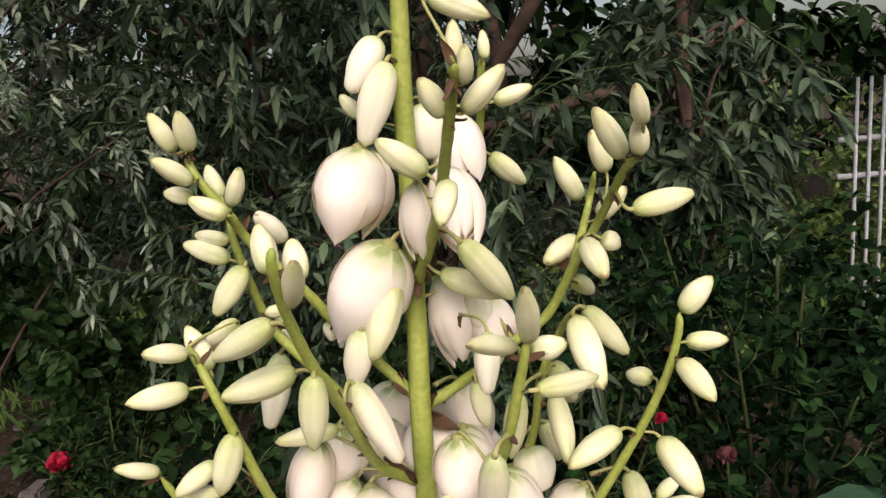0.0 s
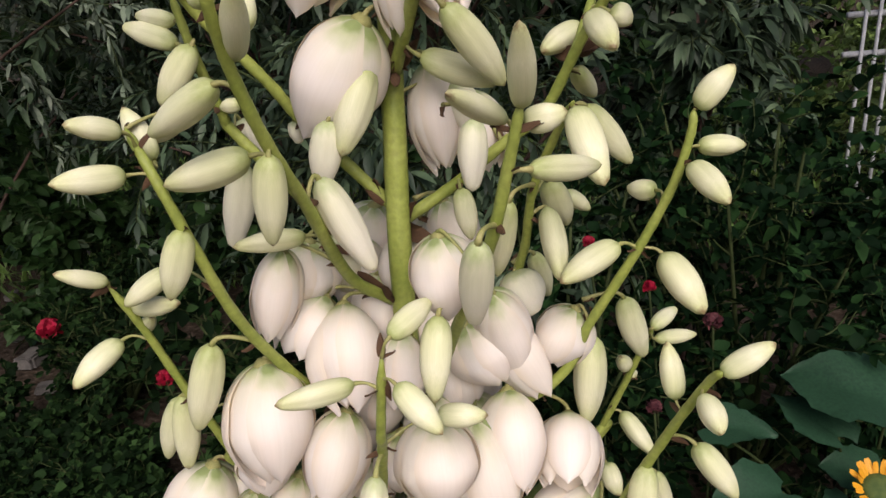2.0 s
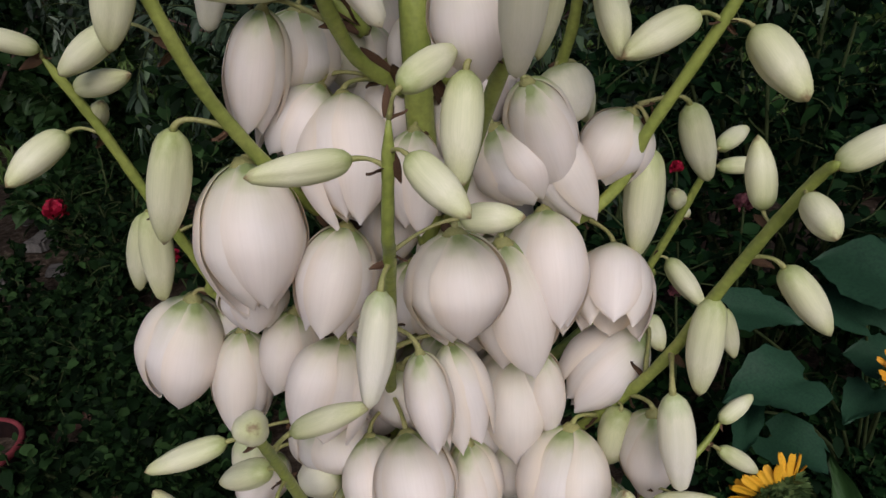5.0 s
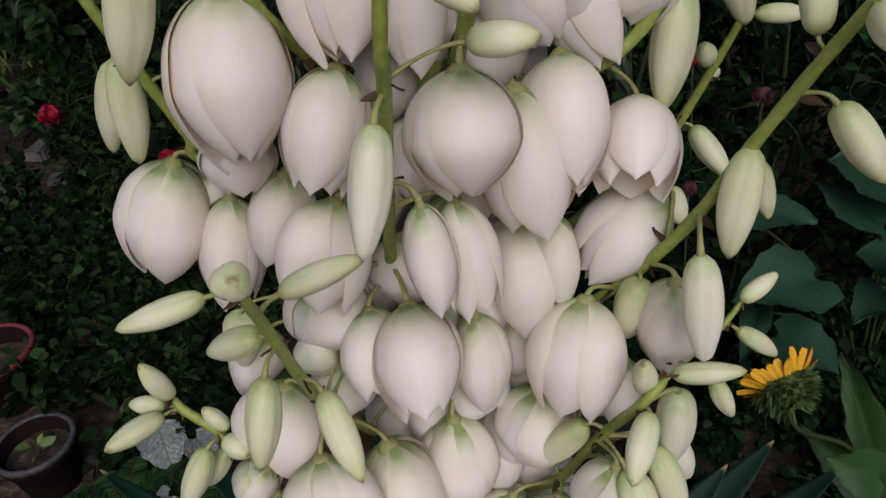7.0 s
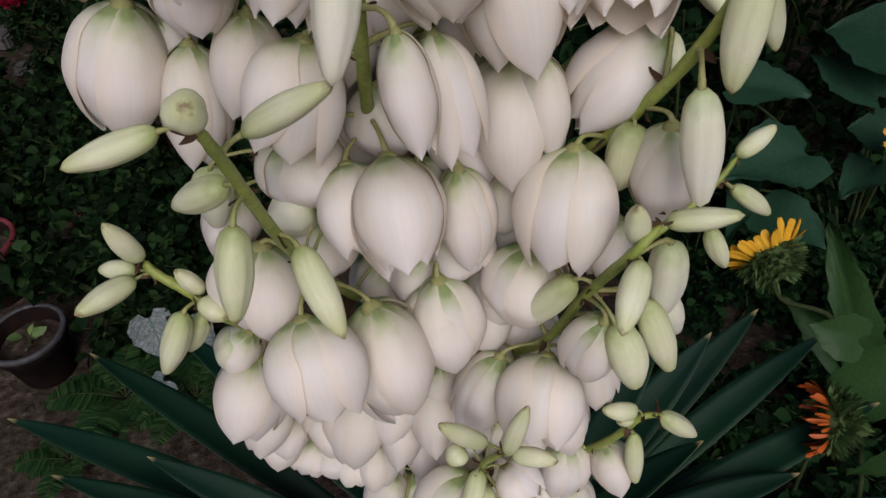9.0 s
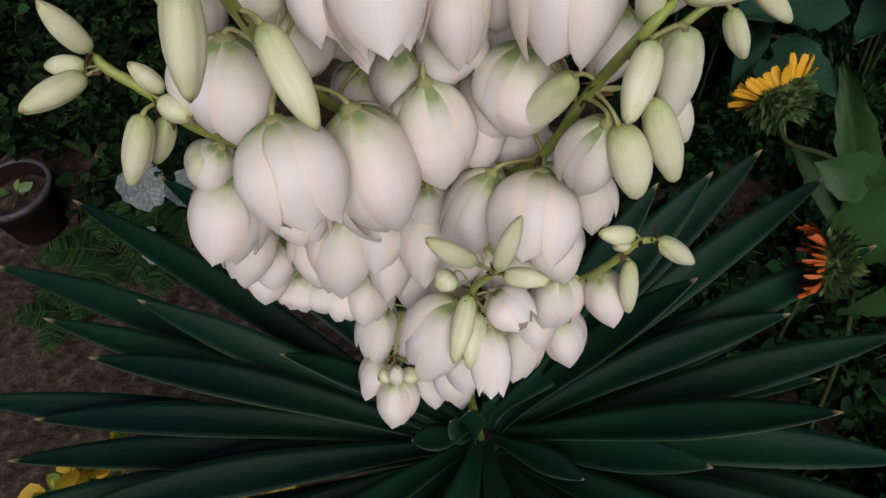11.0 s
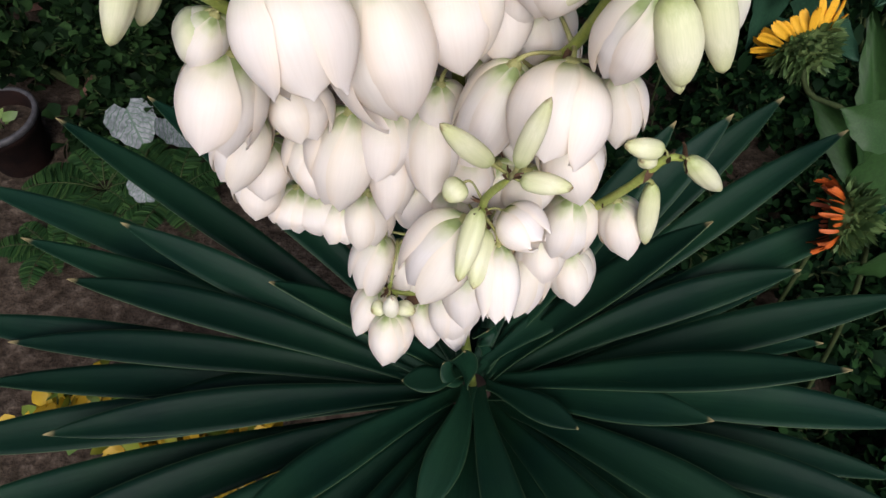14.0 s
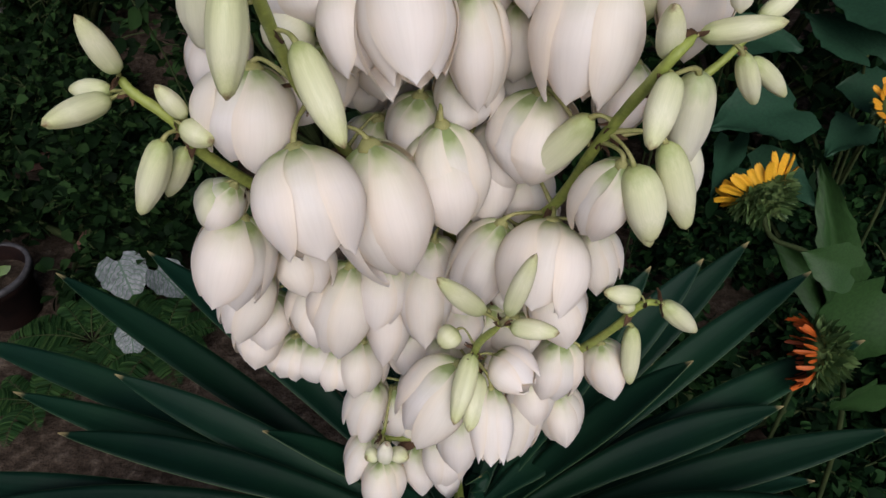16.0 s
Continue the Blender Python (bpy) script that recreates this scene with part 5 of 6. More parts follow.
for k, (x, y, h, r) in enumerate(((-5.5, 7.5, 5.5, 2.6), (-2.4, 8.6, 5.2, 2.4), (0.6, 8.2, 5.8, 2.6), (4.2, 10.0, 5.2, 2.6), (8.0, 9.5, 5.6, 2.8), (-9.0, 9.0, 6.0, 3.0), (-4.0, 12.5, 8.0, 3.6), (2.0, 13.0, 8.0, 3.6))):
    bush("tree", (x, y, 0), h, r, 3000, 0.30, 0.28, M_SHADED_LEAF, "tall leafy tree at the garden's end", "tree", 20 + k, trunk=0.1, low=0.06, heading=(0, 0, -0.1), stems=34)
bush("rose_bush", (-1.55, 2.85, 0), 0.60, 0.32, 1500, 0.055, 0.34, M_SHADED_LEAF, "green rose bush beside bare soil", "shrub", 4, stems=22)
bush("shrub", (-0.45, 2.05, 0), 1.15, 0.55, 5000, 0.06, 0.32, M_SHADED_LEAF, "leafy green garden shrub", "shrub", 6, stems=24)
# these shrubs take the darker leaf, which carries shade in its colour
bush("shrub", (0.30, 2.0, 0), 1.25, 0.55, 6000, 0.055, 0.3, M_SHADED_HERB, "green garden shrub with shade put into its leaf colour", "shrub", 7, stems=26)
bush("shrub", (0.95, 2.1, 0), 1.35, 0.6, 6000, 0.055, 0.3, M_SHADED_HERB, "green garden shrub with shade put into its leaf colour", "shrub", 8, stems=26)
bush("shrub", (1.75, 2.1, 0), 1.25, 0.6, 5000, 0.06, 0.3, M_SHADED_HERB, "green garden shrub with shade put into its leaf colour", "shrub", 9, stems=24)
bush("shrub", (-3.6, 5.2, 0), 1.0, 0.6, 3600, 0.07, 0.3, M_SHADED_LEAF, "leafy green garden shrub", "shrub", 10, stems=22)
bush("shrub", (2.3, 3.7, 0), 0.6, 0.6, 3000, 0.08, 0.3, M_SHADED_HERB, "green garden shrub with shade put into its leaf colour", "shrub", 19, stems=22)
bush("shrub", (-2.25, 4.0, 0), 1.0, 0.55, 2600, 0.10, 0.36, M_DAISY_LEAF, "leafy mid-green plant on the lawn's edge", "shrub", 37, stems=16)
bush("shrub", (-1.35, 4.3, 0), 0.8, 0.5, 2200, 0.09, 0.36, M_DAISY_LEAF, "leafy mid-green plant on the lawn's edge", "shrub", 38, stems=16)
bush("shrub", (3.3, 6.3, 0), 1.55, 1.2, 4200, 0.11, 0.26, M_LIGHT_LEAF, "light green shrub beyond the white fence", "shrub", 35, stems=24)
bush("shrub", (5.4, 6.8, 0), 1.7, 1.2, 4200, 0.11, 0.26, M_LIGHT_LEAF, "light green shrub beyond the white fence", "shrub", 36, stems=24)
bush("weed", (-1.7440, 3.0148, 0.1000), 0.32, 0.28, 1200, 0.045, 0.3, M_SHADED_LEAF, "low green weeds on the soil", "plant", 13, stems=8)
bush("weed", (-1.8408, 3.6556, 0.1000), 0.4, 0.3, 1400, 0.05, 0.3, M_SHADED_LEAF, "low green weeds on the soil", "plant", 14, stems=8)
bush("herb", (0.4904, 0.8896, 0.0), 0.26, 0.3, 3600, 0.036, 0.42, M_SHADED_HERB, "low bushy green herb", "plant", 18, stems=16)
bush("herb", (0.6937, 0.3747, 0.0), 0.22, 0.26, 4600, 0.03, 0.45, M_SHADED_HERB, "low bushy green herb", "plant", 15, stems=10)
bush("herb", (0.9080, 0.8308, 0.0), 0.34, 0.28, 3600, 0.04, 0.36, M_SHADED_HERB, "low bushy green herb", "plant", 16, stems=10)
bush("herb", (0.5632, 0.0857, 0.0), 0.2, 0.26, 4000, 0.03, 0.42, M_SHADED_HERB, "low bushy green herb", "plant", 17, stems=8)

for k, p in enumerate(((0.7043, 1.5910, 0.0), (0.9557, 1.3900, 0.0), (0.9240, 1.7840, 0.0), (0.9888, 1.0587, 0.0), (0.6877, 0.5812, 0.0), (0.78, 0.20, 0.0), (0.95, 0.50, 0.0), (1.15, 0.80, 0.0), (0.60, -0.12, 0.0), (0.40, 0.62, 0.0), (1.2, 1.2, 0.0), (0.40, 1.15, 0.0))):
    bush("herb", p, 0.18 + 0.03 * (k % 3), 0.24, 3000, 0.032, 0.42, M_SHADED_HERB, "low bushy green herb", "plant", 140 + k, stems=12)


# weeds added over bare soil to darken it like shade
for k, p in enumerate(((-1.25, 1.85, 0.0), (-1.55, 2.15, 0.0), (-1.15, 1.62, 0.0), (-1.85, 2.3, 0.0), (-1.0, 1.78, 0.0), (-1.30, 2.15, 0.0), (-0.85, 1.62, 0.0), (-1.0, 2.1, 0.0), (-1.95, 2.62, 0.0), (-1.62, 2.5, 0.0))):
    bush("weed", p, 0.16 + 0.04 * (k % 3), 0.26, 1500, 0.05, 0.4, M_SHADED_LEAF, "low weeds added to darken the soil, shade in their colour", "plant", 160 + k, stems=10)
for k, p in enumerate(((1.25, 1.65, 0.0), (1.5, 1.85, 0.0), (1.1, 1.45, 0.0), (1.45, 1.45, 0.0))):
    bush("herb", p, 0.22 + 0.04 * (k % 3), 0.26, 2600, 0.04, 0.42, M_SHADED_HERB, "low bushy green herb", "plant", 180 + k, stems=12)


def grass_patch(name, x0, x1, y0, y1, n, tall, seed):
    rng = np.random.default_rng(seed)
    c = np.stack((rng.uniform(x0, x1, n), rng.uniform(y0, y1, n), np.full(n, -0.01)), 1)
    d = rng.normal(0, 0.35, (n, 3)) + np.array((0, 0, 1.0))
    me = leaf_cloud(name, c, d, tall * rng.uniform(0.5, 1.1, n), 0.045, M_GRASS, droop=0.35, seed=seed)
    return tagged(new(name, me), "bright green unmown grass behind the trees", "grass", kind="stuff")


grass_patch("grass", -6, 7, 4.2, 8.5, 16000, 0.28, 31)


# ---- small things of the flower bed
def lathe(name, profile, mat, sides=32, wobble=0.0):
    v, f = [], []
    for i, (r, z) in enumerate(profile):
        for k in range(sides):
            a = 2 * math.pi * k / sides
            q = 1 + wobble * noise.noise(Vector((math.cos(a), math.sin(a), z * 9)))
            v.append((r * q * math.cos(a), r * q * math.sin(a), z))
    for i in range(len(profile) - 1):
        for k in range(sides):
            a, b = i * sides + k, i * sides + (k + 1) % sides
            f.append((a, b, b + sides, a + sides))
    return mesh_of(name, v, f, mat)


def pot(name, place, r, h, mat, rim_mat, label, lean=0.0):
    ob = thing(name, place, label, "pot")
    ob.matrix_basis = Matrix.Translation(place) @ Matrix.Rotation(lean, 4, "X")
    prof = [(0.0, 0.0), (r * 0.68, 0.0), (r * 0.72, 0.006), (r * 0.92, h * 0.78), (r * 1.0, h * 0.80), (r * 1.03, h * 0.98), (r * 1.0, h), (r * 0.93, h), (r * 0.91, h * 0.97), (r * 0.84, h * 0.6)]
    part("body", lathe("body", prof, mat, wobble=0.02), ob)
    rim = [(r * 0.925, h * 0.95), (r * 0.925, h * 1.006), (r * 0.95, h * 1.02), (r * 1.02, h * 1.02), (r * 1.05, h * 1.0), (r * 1.05, h * 0.93), (r * 1.01, h * 0.92)]
    part("rim", lathe("rim", rim, rim_mat, wobble=0.02), ob)
    soil = [(0.0, h * 0.72), (r * 0.3, h * 0.73), (r * 0.6, h * 0.71), (r * 0.9, h * 0.70)]
    part("potting_soil", lathe("potting_soil", soil[::-1], M_SOIL, wobble=0.05), ob)
    return ob


def seedling(place, n, size, mat, label, seed, name="seedling"):
    rng = np.random.default_rng(seed)
    a = rng.uniform(0, 6.28, n)
    c = np.stack((0.01 * np.cos(a), 0.01 * np.sin(a), rng.uniform(0.2, 1.0, n) * size), 1)
    d = np.stack((np.cos(a), np.sin(a), rng.uniform(0.2, 1.2, n)), 1)
    ob = thing(name, place, label, "plant")
    part("foliage", leaf_cloud("foliage", c, d, size * rng.uniform(0.7, 1.2, n), 0.28, mat, seed=seed), ob)
    v, f = tube([Vector((0, 0, -0.01)), Vector((0.002, 0, size * 0.5)), Vector((0, 0.002, size))], [0.003, 0.002, 0.001], 6)
    part("stalk", mesh_of("stalk", v, f, M_TWIG), ob)
    return ob


BLACK_POT = Vector((-1.2600, 1.3660, 0.1600)) - Vector((0, 0, 0.17))
pot("plant_pot", BLACK_POT, 0.103, 0.17, M_SHADED_CLAY, M_RIM_HIGHLIGHT, "dark clay pot with a painted grey rim highlight and one small seedling")
seedling(BLACK_POT + Vector((0.0, 0.0, 0.12)), 5, 0.045, M_LIGHT_LEAF, "small pale seedling in a dark clay pot", 3)
CLAY_POT = Vector((-1.5478, 1.6918, 0.2000)) - Vector((0, 0, 0.21))
pot("plant_pot", CLAY_POT, 0.125, 0.21, M_SHADED_CLAY, M_TERRACOTTA, "red clay plant pot, its body coloured as in shade, filled with dry soil")
WHITE_POT = Vector((-0.6151, 0.3630, 0.1600)) - Vector((0, 0, 0.17))
pot("plant_pot", WHITE_POT, 0.085, 0.17, M_WHITE, M_WHITE, "white plastic pot under a yellow-leaved plant")
bush("croton", WHITE_POT + Vector((0.0, 0.13, 0.10)), 0.21, 0.19, 1500, 0.05, 0.36, M_YELLOW_LEAF, "small shrub with yellow and green leaves", "plant", 41, stems=9)


def broad_leaf_mesh(name, mat, waves, seed):
    """A heart-shaped leaf, length 1 along x, with a sunken midrib and wavy margin."""
    rnd = random.Random(seed)
    wide = [(0, 0.16), (0.05, 0.36), (0.2, 0.48), (0.42, 0.46), (0.65, 0.32), (0.85, 0.14), (1.0, 0.0)]
    nu, nv = 16, 10
    v, f = [], []
    ph = rnd.uniform(0, 6)
    for layer in (0, 1):
        for i in range(nu + 1):
            u = i / nu
            for j in range(nv + 1):
                s = 2 * j / nv - 1
                w = curve_at(wide, u) * (1 + 0.05 * math.sin(u * 26 + ph))
                back = -0.16 * abs(s) ** 2 * max(0.0, 1 - u * 4)
                z = 0.10 * abs(s) * w * 2 + waves * math.sin(7 * u + ph + 2 * s) * abs(s) - 0.16 * u * u + 0.018 * math.cos(u * 40 - abs(s) * 9) * abs(s)
                v.append((u + back, s * w, z - layer * 0.006))
    n = (nu + 1) * (nv + 1)
    for i in range(nu):
        for j in range(nv):
            a = i * (nv + 1) + j
            f.append((a, a + nv + 1, a + nv + 2, a + 1))
            f.append((n + a, n + a + 1, n + a + nv + 2, n + a + nv + 1))
    return mesh_of(name, v, f, mat)


BROAD = [broad_leaf_mesh("leaf", M_BROAD_LEAF, 0.05, s) for s in range(3)]
DAISY_LEAF = [broad_leaf_mesh("leaf", M_DAISY_LEAF, 0.04, s) for s in range(5, 8)]
PALE = broad_leaf_mesh("leaf", M_PALE_LEAF, 0.03, 9)


def laid(base, tip, width, hint):
    """The pose of a unit leaf from its base to its tip, with its face towards a hint."""
    b = Vector(base)
    d = Vector(tip) - b
    x = d.normalized()
    y = Vector(hint).cross(x).normalized()
    z = x.cross(y)
    m = Matrix((x * d.length, y * width, z * d.length)).transposed().to_4x4()
    return Matrix.Translation(b) @ m


def leafy_plant(name, foot, leaves, mat, label, category, meshes, stem_r=0.006):
    """Leaves on stalks: each one a place of its base, a heading in degrees, a tilt and a length, or base, tip and width."""
    ob = thing(name, foot, label, category)
    inv = Matrix.Translation(foot).inverted()
    f0 = Vector(foot)
    for k, leaf in enumerate(leaves):
        p = Vector(leaf[0])
        line = spline([f0 + Vector((0.004 * k, 0, -0.01)), f0.lerp(p, 0.5) + Vector((0, 0, 0.12 * (p - f0).length)), p], 6)
        v, f = tube(line, [stem_r * (1 - 0.04 * i) for i in range(len(line))], 7)
        part("leafstalk", mesh_of("leafstalk", v, f, M_TWIG), ob, inverse=inv)
        if len(leaf) == 4:
            m = Matrix.Translation(p) @ Matrix.Rotation(radians(leaf[1]), 4, "Z") @ Matrix.Rotation(radians(leaf[2]), 4, "Y") @ Matrix.Scale(leaf[3], 4)
        else:
            m = laid(p, Vector(leaf[1]) + Vector((0, 0, 0.16 * (Vector(leaf[1]) - p).length)), leaf[2], (0.1 * math.sin(5 * k), -0.25, 1))
        part("leaf", meshes[k % len(meshes)], ob, m, inv)
    return ob


leafy_plant("broad_leaved_plant", (1.05, 1.6, 0), [
    ((0.9594, 1.4200, 0.8066), (0.7593, 1.5448, 0.8066), 0.26), ((0.8408, 1.4000, 0.7325), (0.7645, 1.5827, 0.7325), 0.13), ((0.5606, 1.4500, 0.7520), (0.6939, 1.3899, 0.7520), 0.13),
    ((0.9149, 1.3600, 0.6516), (0.8026, 1.3990, 0.6516), 0.15), ((0.6748, 1.3000, 0.6734), (0.4906, 1.2299, 0.6734), 0.17), ((0.5882, 1.3400, 0.5606), (0.5052, 1.1666, 0.5606), 0.07),
    ((0.6026, 1.2500, 0.5634), (0.6904, 1.1266, 0.5634), 0.13), ((0.8671, 1.3600, 0.5829), (0.7602, 1.2548, 0.5829), 0.10)],
    M_BROAD_LEAF, "tall plant with broad heart-shaped grey-green leaves", "plant", BROAD)
leafy_plant("caladium", Vector((-0.8853, 1.4072, 0.0200)), [
    ((-0.9313, 1.4129, 0.1400), -60, 30, 0.13), ((-0.8224, 1.3862, 0.1300), -30, 35, 0.11), ((-0.8492, 1.2089, 0.1000), -80, 30, 0.08), ((-0.8540, 1.2277, 0.1000), 200, 25, 0.07)],
    M_PALE_LEAF, "low plant with silvery white leaves", "plant", [PALE], 0.003)


@functools.lru_cache(None)
def ray_shape(mat_name, which, curl):
    """A strap-shaped ray petal, length 1 along x, with a blunt notched tip and two folds."""
    wide = [(0, 0.10), (0.3, 0.19), (0.7, 0.23), (0.92, 0.19), (1.0, 0.12)]
    rnd = random.Random(which)
    bend, twist = rnd.uniform(-0.15, 0.2) + 0.25 * curl, rnd.uniform(-0.3, 0.3) * (1 + curl)
    v, f = [], []
    for layer in (0, 1):
        for i in range(9):
            u = i / 8
            for j in range(5):
                s = j / 2 - 1
                w = curve_at(wide, u) * s
                z = bend * u * u + 0.05 * math.cos(s * 4.5) - layer * 0.02
                v.append((u - (0.05 if j % 2 and i == 8 else 0.0), w * math.cos(twist * u), z + w * math.sin(twist * u)))
    for i in range(8):
        for j in range(4):
            a = i * 5 + j
            f.append((a, a + 5, a + 6, a + 1))
            f.append((45 + a, 45 + a + 1, 45 + a + 6, 45 + a + 5))
    return mesh_of("ray_petal", v, f, bpy.data.materials[mat_name])


def ray_mesh(mat, k, curl):
    return ray_shape(mat.name, k % 5, curl)


def composite(name, foot, head, facing, r, petals, ray_mat, label, leaves, droop, seed, bend=(0.03, 0, 0.05)):
    """A daisy-like plant: stem, clasping leaves and one bristly flower head with ray petals."""
    rng = np.random.default_rng(seed)
    ob = thing(name, foot, label, "flower")
    inv = Matrix.Translation(foot).inverted()
    h, f0, face = Vector(head), Vector(foot), Vector(facing).normalized()
    line = spline([f0 + Vector((0, 0, -0.01)), f0.lerp(h, 0.6) + Vector(bend), h - face * r * 0.9 + Vector((0, 0, -0.03)), h - face * r * 0.3], 7)
    v, f = tube(line, [0.0045 - 0.0015 * i / len(line) for i in range(len(line))], 8)
    part("stalk", mesh_of("stalk", v, f, M_TWIG), ob, inverse=inv)
    q = Matrix.Translation(h) @ face.to_track_quat("Z", "Y").to_matrix().to_4x4()
    dome = [(0.001, r * 0.16), (r * 0.4, r * 0.14), (r * 0.66, r * 0.06), (r * 0.70, -r * 0.1), (r * 0.55, -r * 0.45), (r * 0.2, -r * 0.7), (0.001, -r * 0.7)]
    hd = part("flower_head", lathe("flower_head", dome, M_DISC), ob, q, inv)
    n = 420
    a, t = rng.uniform(0, 6.28, n), rng.uniform(0.05, 1.0, n)
    c = np.stack((r * 0.70 * np.sqrt(t) * np.cos(a), r * 0.70 * np.sqrt(t) * np.sin(a), -r * (0.7 - 0.65 * t)), 1)
    d = np.stack((np.cos(a), np.sin(a), rng.uniform(-0.2, 0.6, n) - 0.5 * (1 - t)), 1) + rng.normal(0, 0.25, (n, 3))
    part("involucre", leaf_cloud("involucre", c, d, r * rng.uniform(0.25, 0.45, n), 0.2, M_INVOLUCRE, seed=seed), hd)
    for k in range(petals):
        b = 2 * math.pi * k / petals + rng.uniform(-0.1, 0.1)
        ln = r * (rng.uniform(0.55, 0.8) if droop < 1 else rng.uniform(0.35, 0.68))
        m = Matrix.Rotation(b, 4, "Z") @ Matrix.Translation((r * 0.6, 0, 0)) @ Matrix.Rotation(-0.65 - rng.uniform(-0.2, 0.25), 4, "Y") @ Matrix.Diagonal((ln, ln * (0.85 if droop < 1 else 0.42), ln, 1))
        part("ray_petal", ray_mesh(ray_mat, k, droop), hd, m)
    for k, (p, tip, width) in enumerate(leaves):
        part("leaf", DAISY_LEAF[k % 3], ob, laid(p, tip, width, (0.2 * math.sin(4 * k), -0.8, 0.6)), inv)
    return ob


composite("daisy", (0.62, 0.80, 0), (0.3948, 0.8180, 0.8840), (-0.30, 0.90, 0.34), 0.049, 27, M_YELLOW_RAY, "golden yellow daisy on a bristly green stem", [
    ((0.5970, 0.8000, 0.6014), (0.5072, 0.8400, 0.8936), 0.085), ((0.5940, 0.7900, 0.6389), (0.4499, 0.8100, 0.7878), 0.08)], 0, 51, (0.075, 0, 0.13))
composite("daisy", (0.66, 0.62, 0), (0.4106, 0.6000, 0.8141), (-1.0, 0.25, -0.15), 0.048, 34, M_ORANGE_RAY, "fading orange daisy with a large bristly green head", [
    ((0.5073, 0.6600, 0.8526), (0.4510, 0.6200, 0.7308), 0.12), ((0.4314, 0.6400, 0.9204), (0.3710, 0.6400, 0.9477), 0.06), ((0.4667, 0.5500, 0.8186), (0.4428, 0.5500, 0.7404), 0.07)], 1, 52)
composite("daisy", (0.98, 1.3, 0), (0.8523, 1.2500, 0.7104), (-0.2, -0.5, 0.85), 0.05, 25, M_YELLOW_RAY, "golden yellow daisy beside broad leaves", [], 0, 53)


def rose(place, r, mat, label, foot, seed, name="rose"):
    """A full double flower on a thin stalk."""
    rng = np.random.default_rng(seed)
    ob = thing(name, foot, label, "flower")
    inv = Matrix.Translation(foot).inverted()
    p, f0 = Vector(place), Vector(foot)
    line = spline([f0 + Vector((0, 0, -0.02)), f0.lerp(p, 0.6) + Vector((0.02, 0.01, 0)), p], 6)
    v, f = tube(line, [0.003] * len(line), 6)
    part("stalk", mesh_of("stalk", v, f, M_TWIG), ob, inverse=inv)
    n = 64
    a, th = np.arange(n) * 2.4, np.linspace(0.15, 2.5, n)
    c = 0.8 * r * np.stack((np.sin(th) * np.cos(a), np.sin(th) * np.sin(a), np.cos(th)), 1)
    d = np.stack((-np.cos(th) * np.cos(a), -np.cos(th) * np.sin(a), np.sin(th)), 1) + rng.normal(0, 0.12, (n, 3)) + 0.5 * c / r
    part("blossom", leaf_cloud("blossom", c, d, np.full(n, 0.7 * r), 0.6, mat, fold=0.3, droop=0.0, seed=seed), ob, Matrix.Translation(p), inv)
    return ob


rose((-1.7300, 2.7500, 0.4950), 0.040, M_RED, "bright red rose on a green bush", (-1.7, 2.8, 0), 61)
rose((-0.8192, 1.7500, 0.7960), 0.022, M_RED, "bright red rose on a green bush", (-0.75, 1.8, 0), 62)
rose((0.3308, 1.7000, 1.1316), 0.014, M_RED, "bright red rose in dark leaves", (0.4, 1.75, 0), 63)
rose((0.5750, 1.5000, 0.9957), 0.018, M_PINK, "dusty pink flower in dark leaves", (0.6, 1.55, 0), 64)
rose((0.4184, 1.4000, 0.8439), 0.015, M_PINK, "dusty pink flower in dark leaves", (0.45, 1.45, 0), 65)
rose((0.4843, 1.7000, 0.9995), 0.014, M_RED, "small red rose in dark leaves", (0.55, 1.75, 0), 66)


def fern(foot, fronds, size, label, seed):
    """Arching fronds, each a midrib with two rows of leaflets."""
    rng = np.random.default_rng(seed)
    ob = thing("fern", foot, label, "fern")
    for k in range(fronds):
        a = 6.28 * k / fronds + rng.uniform(-0.3, 0.3)
        L = size * rng.uniform(0.7, 1.1)
        pts = [Vector((math.cos(a) * L * u, math.sin(a) * L * u, L * (0.9 * u - 0.75 * u * u))) for u in np.linspace(0, 1, 9)]
        v, f = tube(pts, [0.002 * (1.1 - i / 9) for i in range(9)], 5)
        fr = part("frond", mesh_of("frond", v, f, M_TWIG), ob)
        c, d, s = [], [], []
        for i in range(38):
            u = 0.12 + 0.86 * i / 38
            p = Vector((math.cos(a) * L * u, math.sin(a) * L * u, L * (0.9 * u - 0.75 * u * u)))
            for sg in (-1, 1):
                c.append(p)
                d.append((math.cos(a + sg * 1.25), math.sin(a + sg * 1.25), 0.05))
                s.append(L * 0.26 * math.sin(math.pi * min(1.0, 0.12 + u * 0.88)) + 0.004)
        part("frond_blade", leaf_cloud("frond_blade", np.array([tuple(q) for q in c]), np.array(d), s, 0.105, M_FERN, droop=0.1, seed=seed + k), fr)
    return ob


fern((-0.9861, 1.2330, 0.0200), 11, 0.22, "green fern under the sword leaves", 71)
fern((-0.7880, 1.2230, 0.0200), 10, 0.2, "green fern under the sword leaves", 72)
fern((-1.0721, 1.0499, 0.0200), 8, 0.14, "small green fern on bare soil", 73)


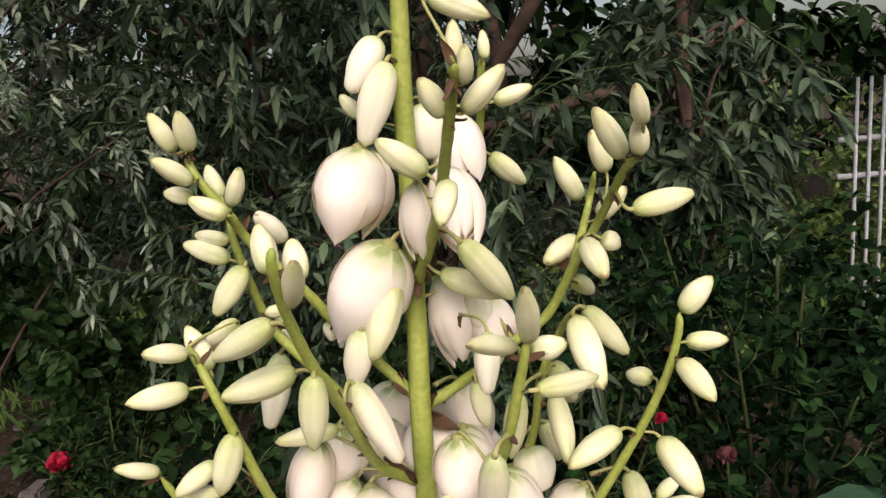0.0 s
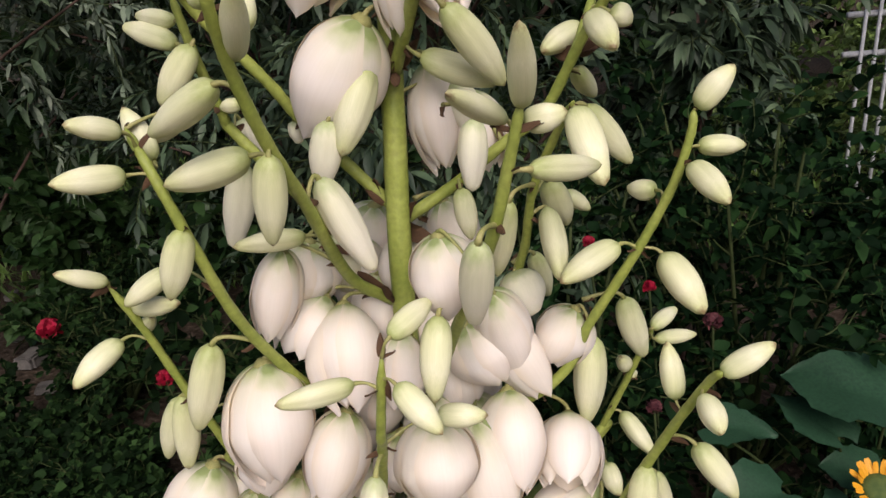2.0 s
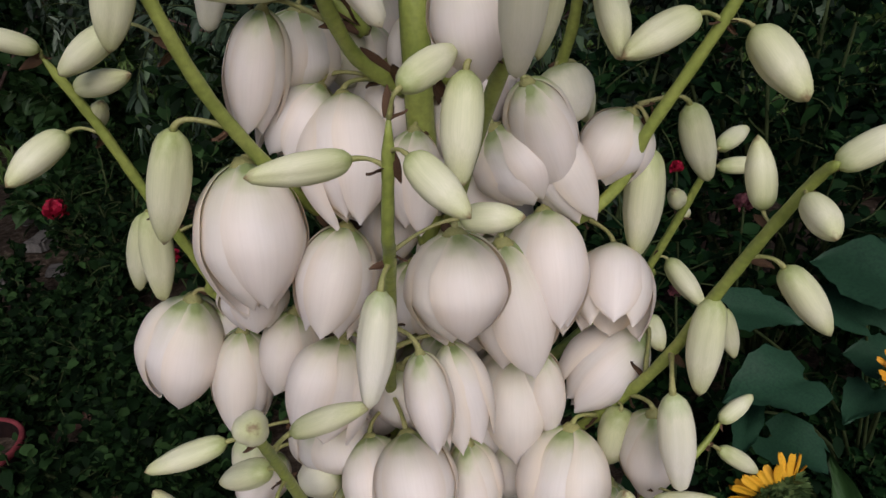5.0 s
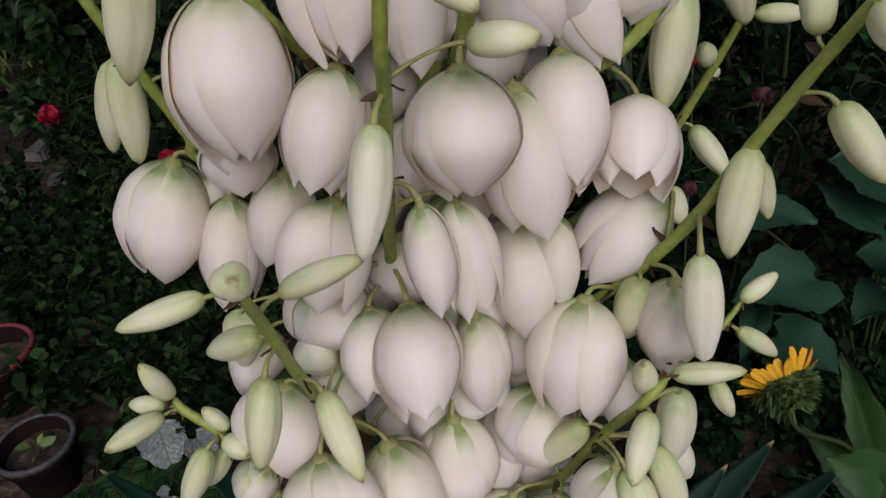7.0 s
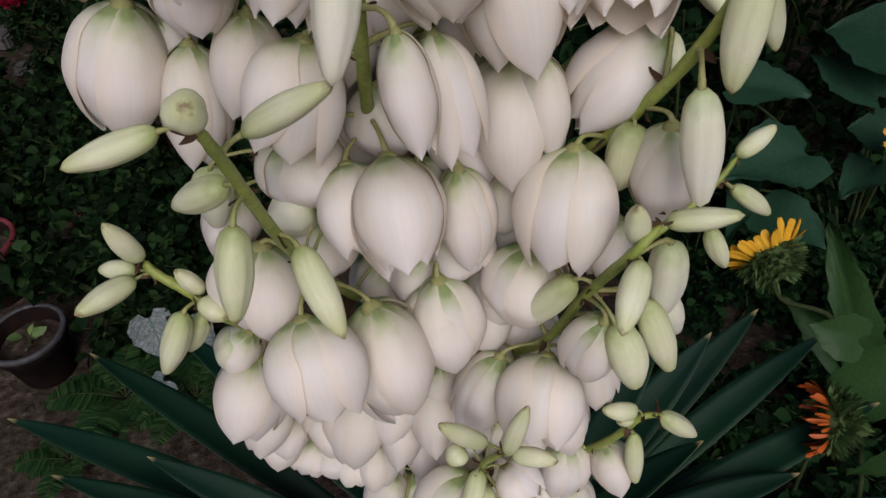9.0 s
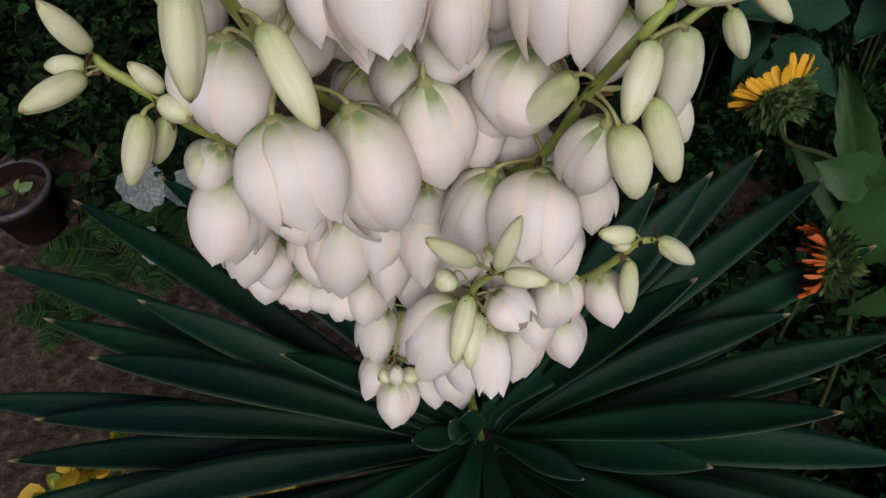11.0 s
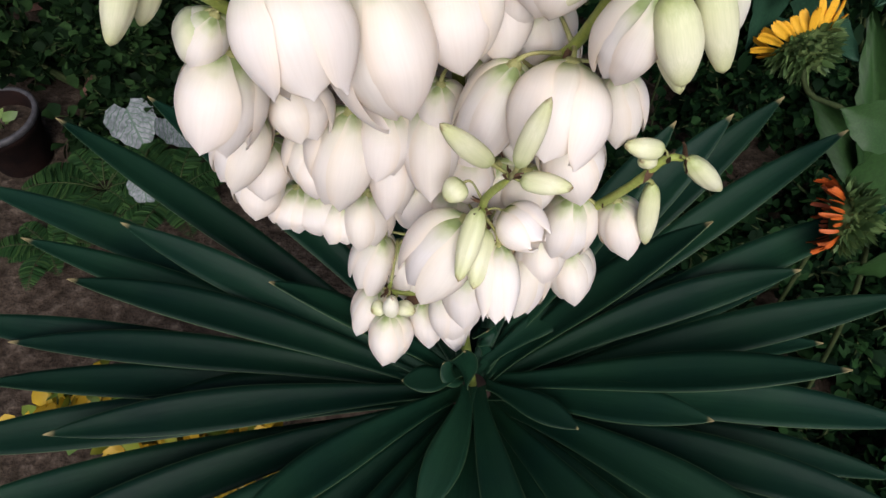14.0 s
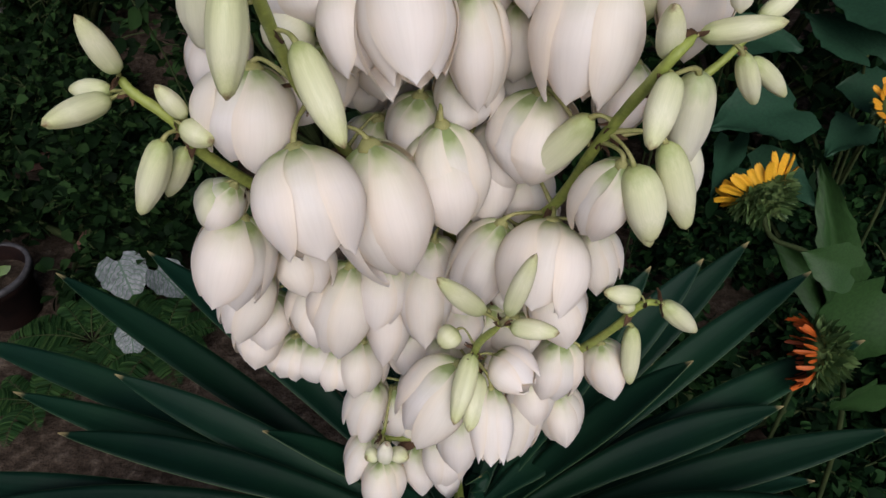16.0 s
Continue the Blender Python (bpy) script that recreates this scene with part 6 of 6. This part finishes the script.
def lump(name, place, size, mat, label, seed, flat=0.6):
    """A weathered stone or broken brick."""
    bm = bmesh.new()
    bmesh.ops.create_cube(bm, size=1.0)
    bmesh.ops.bevel(bm, geom=bm.edges[:], offset=0.12, segments=2, affect="EDGES")
    bmesh.ops.subdivide_edges(bm, edges=bm.edges[:], cuts=1)
    rnd = random.Random(seed)
    off = Vector((rnd.uniform(0, 50), 0, 0))
    for q in bm.verts:
        q.co = Vector((q.co.x * size * 1.5, q.co.y * size, q.co.z * size * flat)) * (1 + 0.28 * noise.noise(q.co * 1.7 + off))
        q.co.z += size * flat * 0.4
    me = bpy.data.meshes.new(name)
    bm.to_mesh(me)
    bm.free()
    me.materials.append(mat)
    ob = new(name, me)
    ob.matrix_basis = Matrix.Translation(place) @ Matrix.Rotation(rnd.uniform(0, 3), 4, "Z")
    return tagged(ob, label, "stone", "stones on the soil")


for k, p in enumerate(((-1.9202, 2.7201, 0.0), (-1.8259, 2.8389, 0.0), (-2.2856, 3.4093, 0.0), (-2.5359, 3.6965, 0.0), (-2.7271, 5.0496, 0.0), (-2.7002, 5.2837, 0.0), (-2.05, 3.1, 0.0), (-2.3, 2.95, 0.0), (-2.5, 3.9, 0.0), (-2.9, 4.3, 0.0), (-2.15, 3.75, 0.0))):
    lump("stone", p, 0.07 + 0.02 * (k % 3), M_STONE, "dusty grey weathered stone on the soil", 80 + k)
for k, p in enumerate(((-1.4237, 2.0121, 0.0), (-1.2362, 1.7901, 0.0), (-1.1091, 1.6397, 0.0), (-1.3460, 2.1931, 0.0))):
    lump("brick", p, 0.06 + 0.01 * (k % 3), M_BRICK, "broken reddish brick half sunk in soil", 90 + k, 0.5)


# ---- the white fence behind the trees
FENCE = Vector((2.6184, 4.6500, 0.9919))
fence = thing("fence", (FENCE.x, FENCE.y, 0), "white painted metal fence on the lawn", "fence")
for k in range(26):
    v, f = tube([Vector((0.086 * k, 0, -0.02)), Vector((0.086 * k, 0, 1.0)), Vector((0.086 * k, 0, FENCE.z + 0.75))], [0.012, 0.012, 0.010], 8)
    part("bar", mesh_of("bar", v, f, M_WHITE), fence)
for z in (FENCE.z + 0.12, FENCE.z + 0.36):
    v, f = tube([Vector((-0.1, 0.03, z)), Vector((1.0, 0.03, z)), Vector((2.3, 0.03, z))], [0.02] * 3, 8)
    part("rail", mesh_of("rail", v, f, M_WHITE), fence)
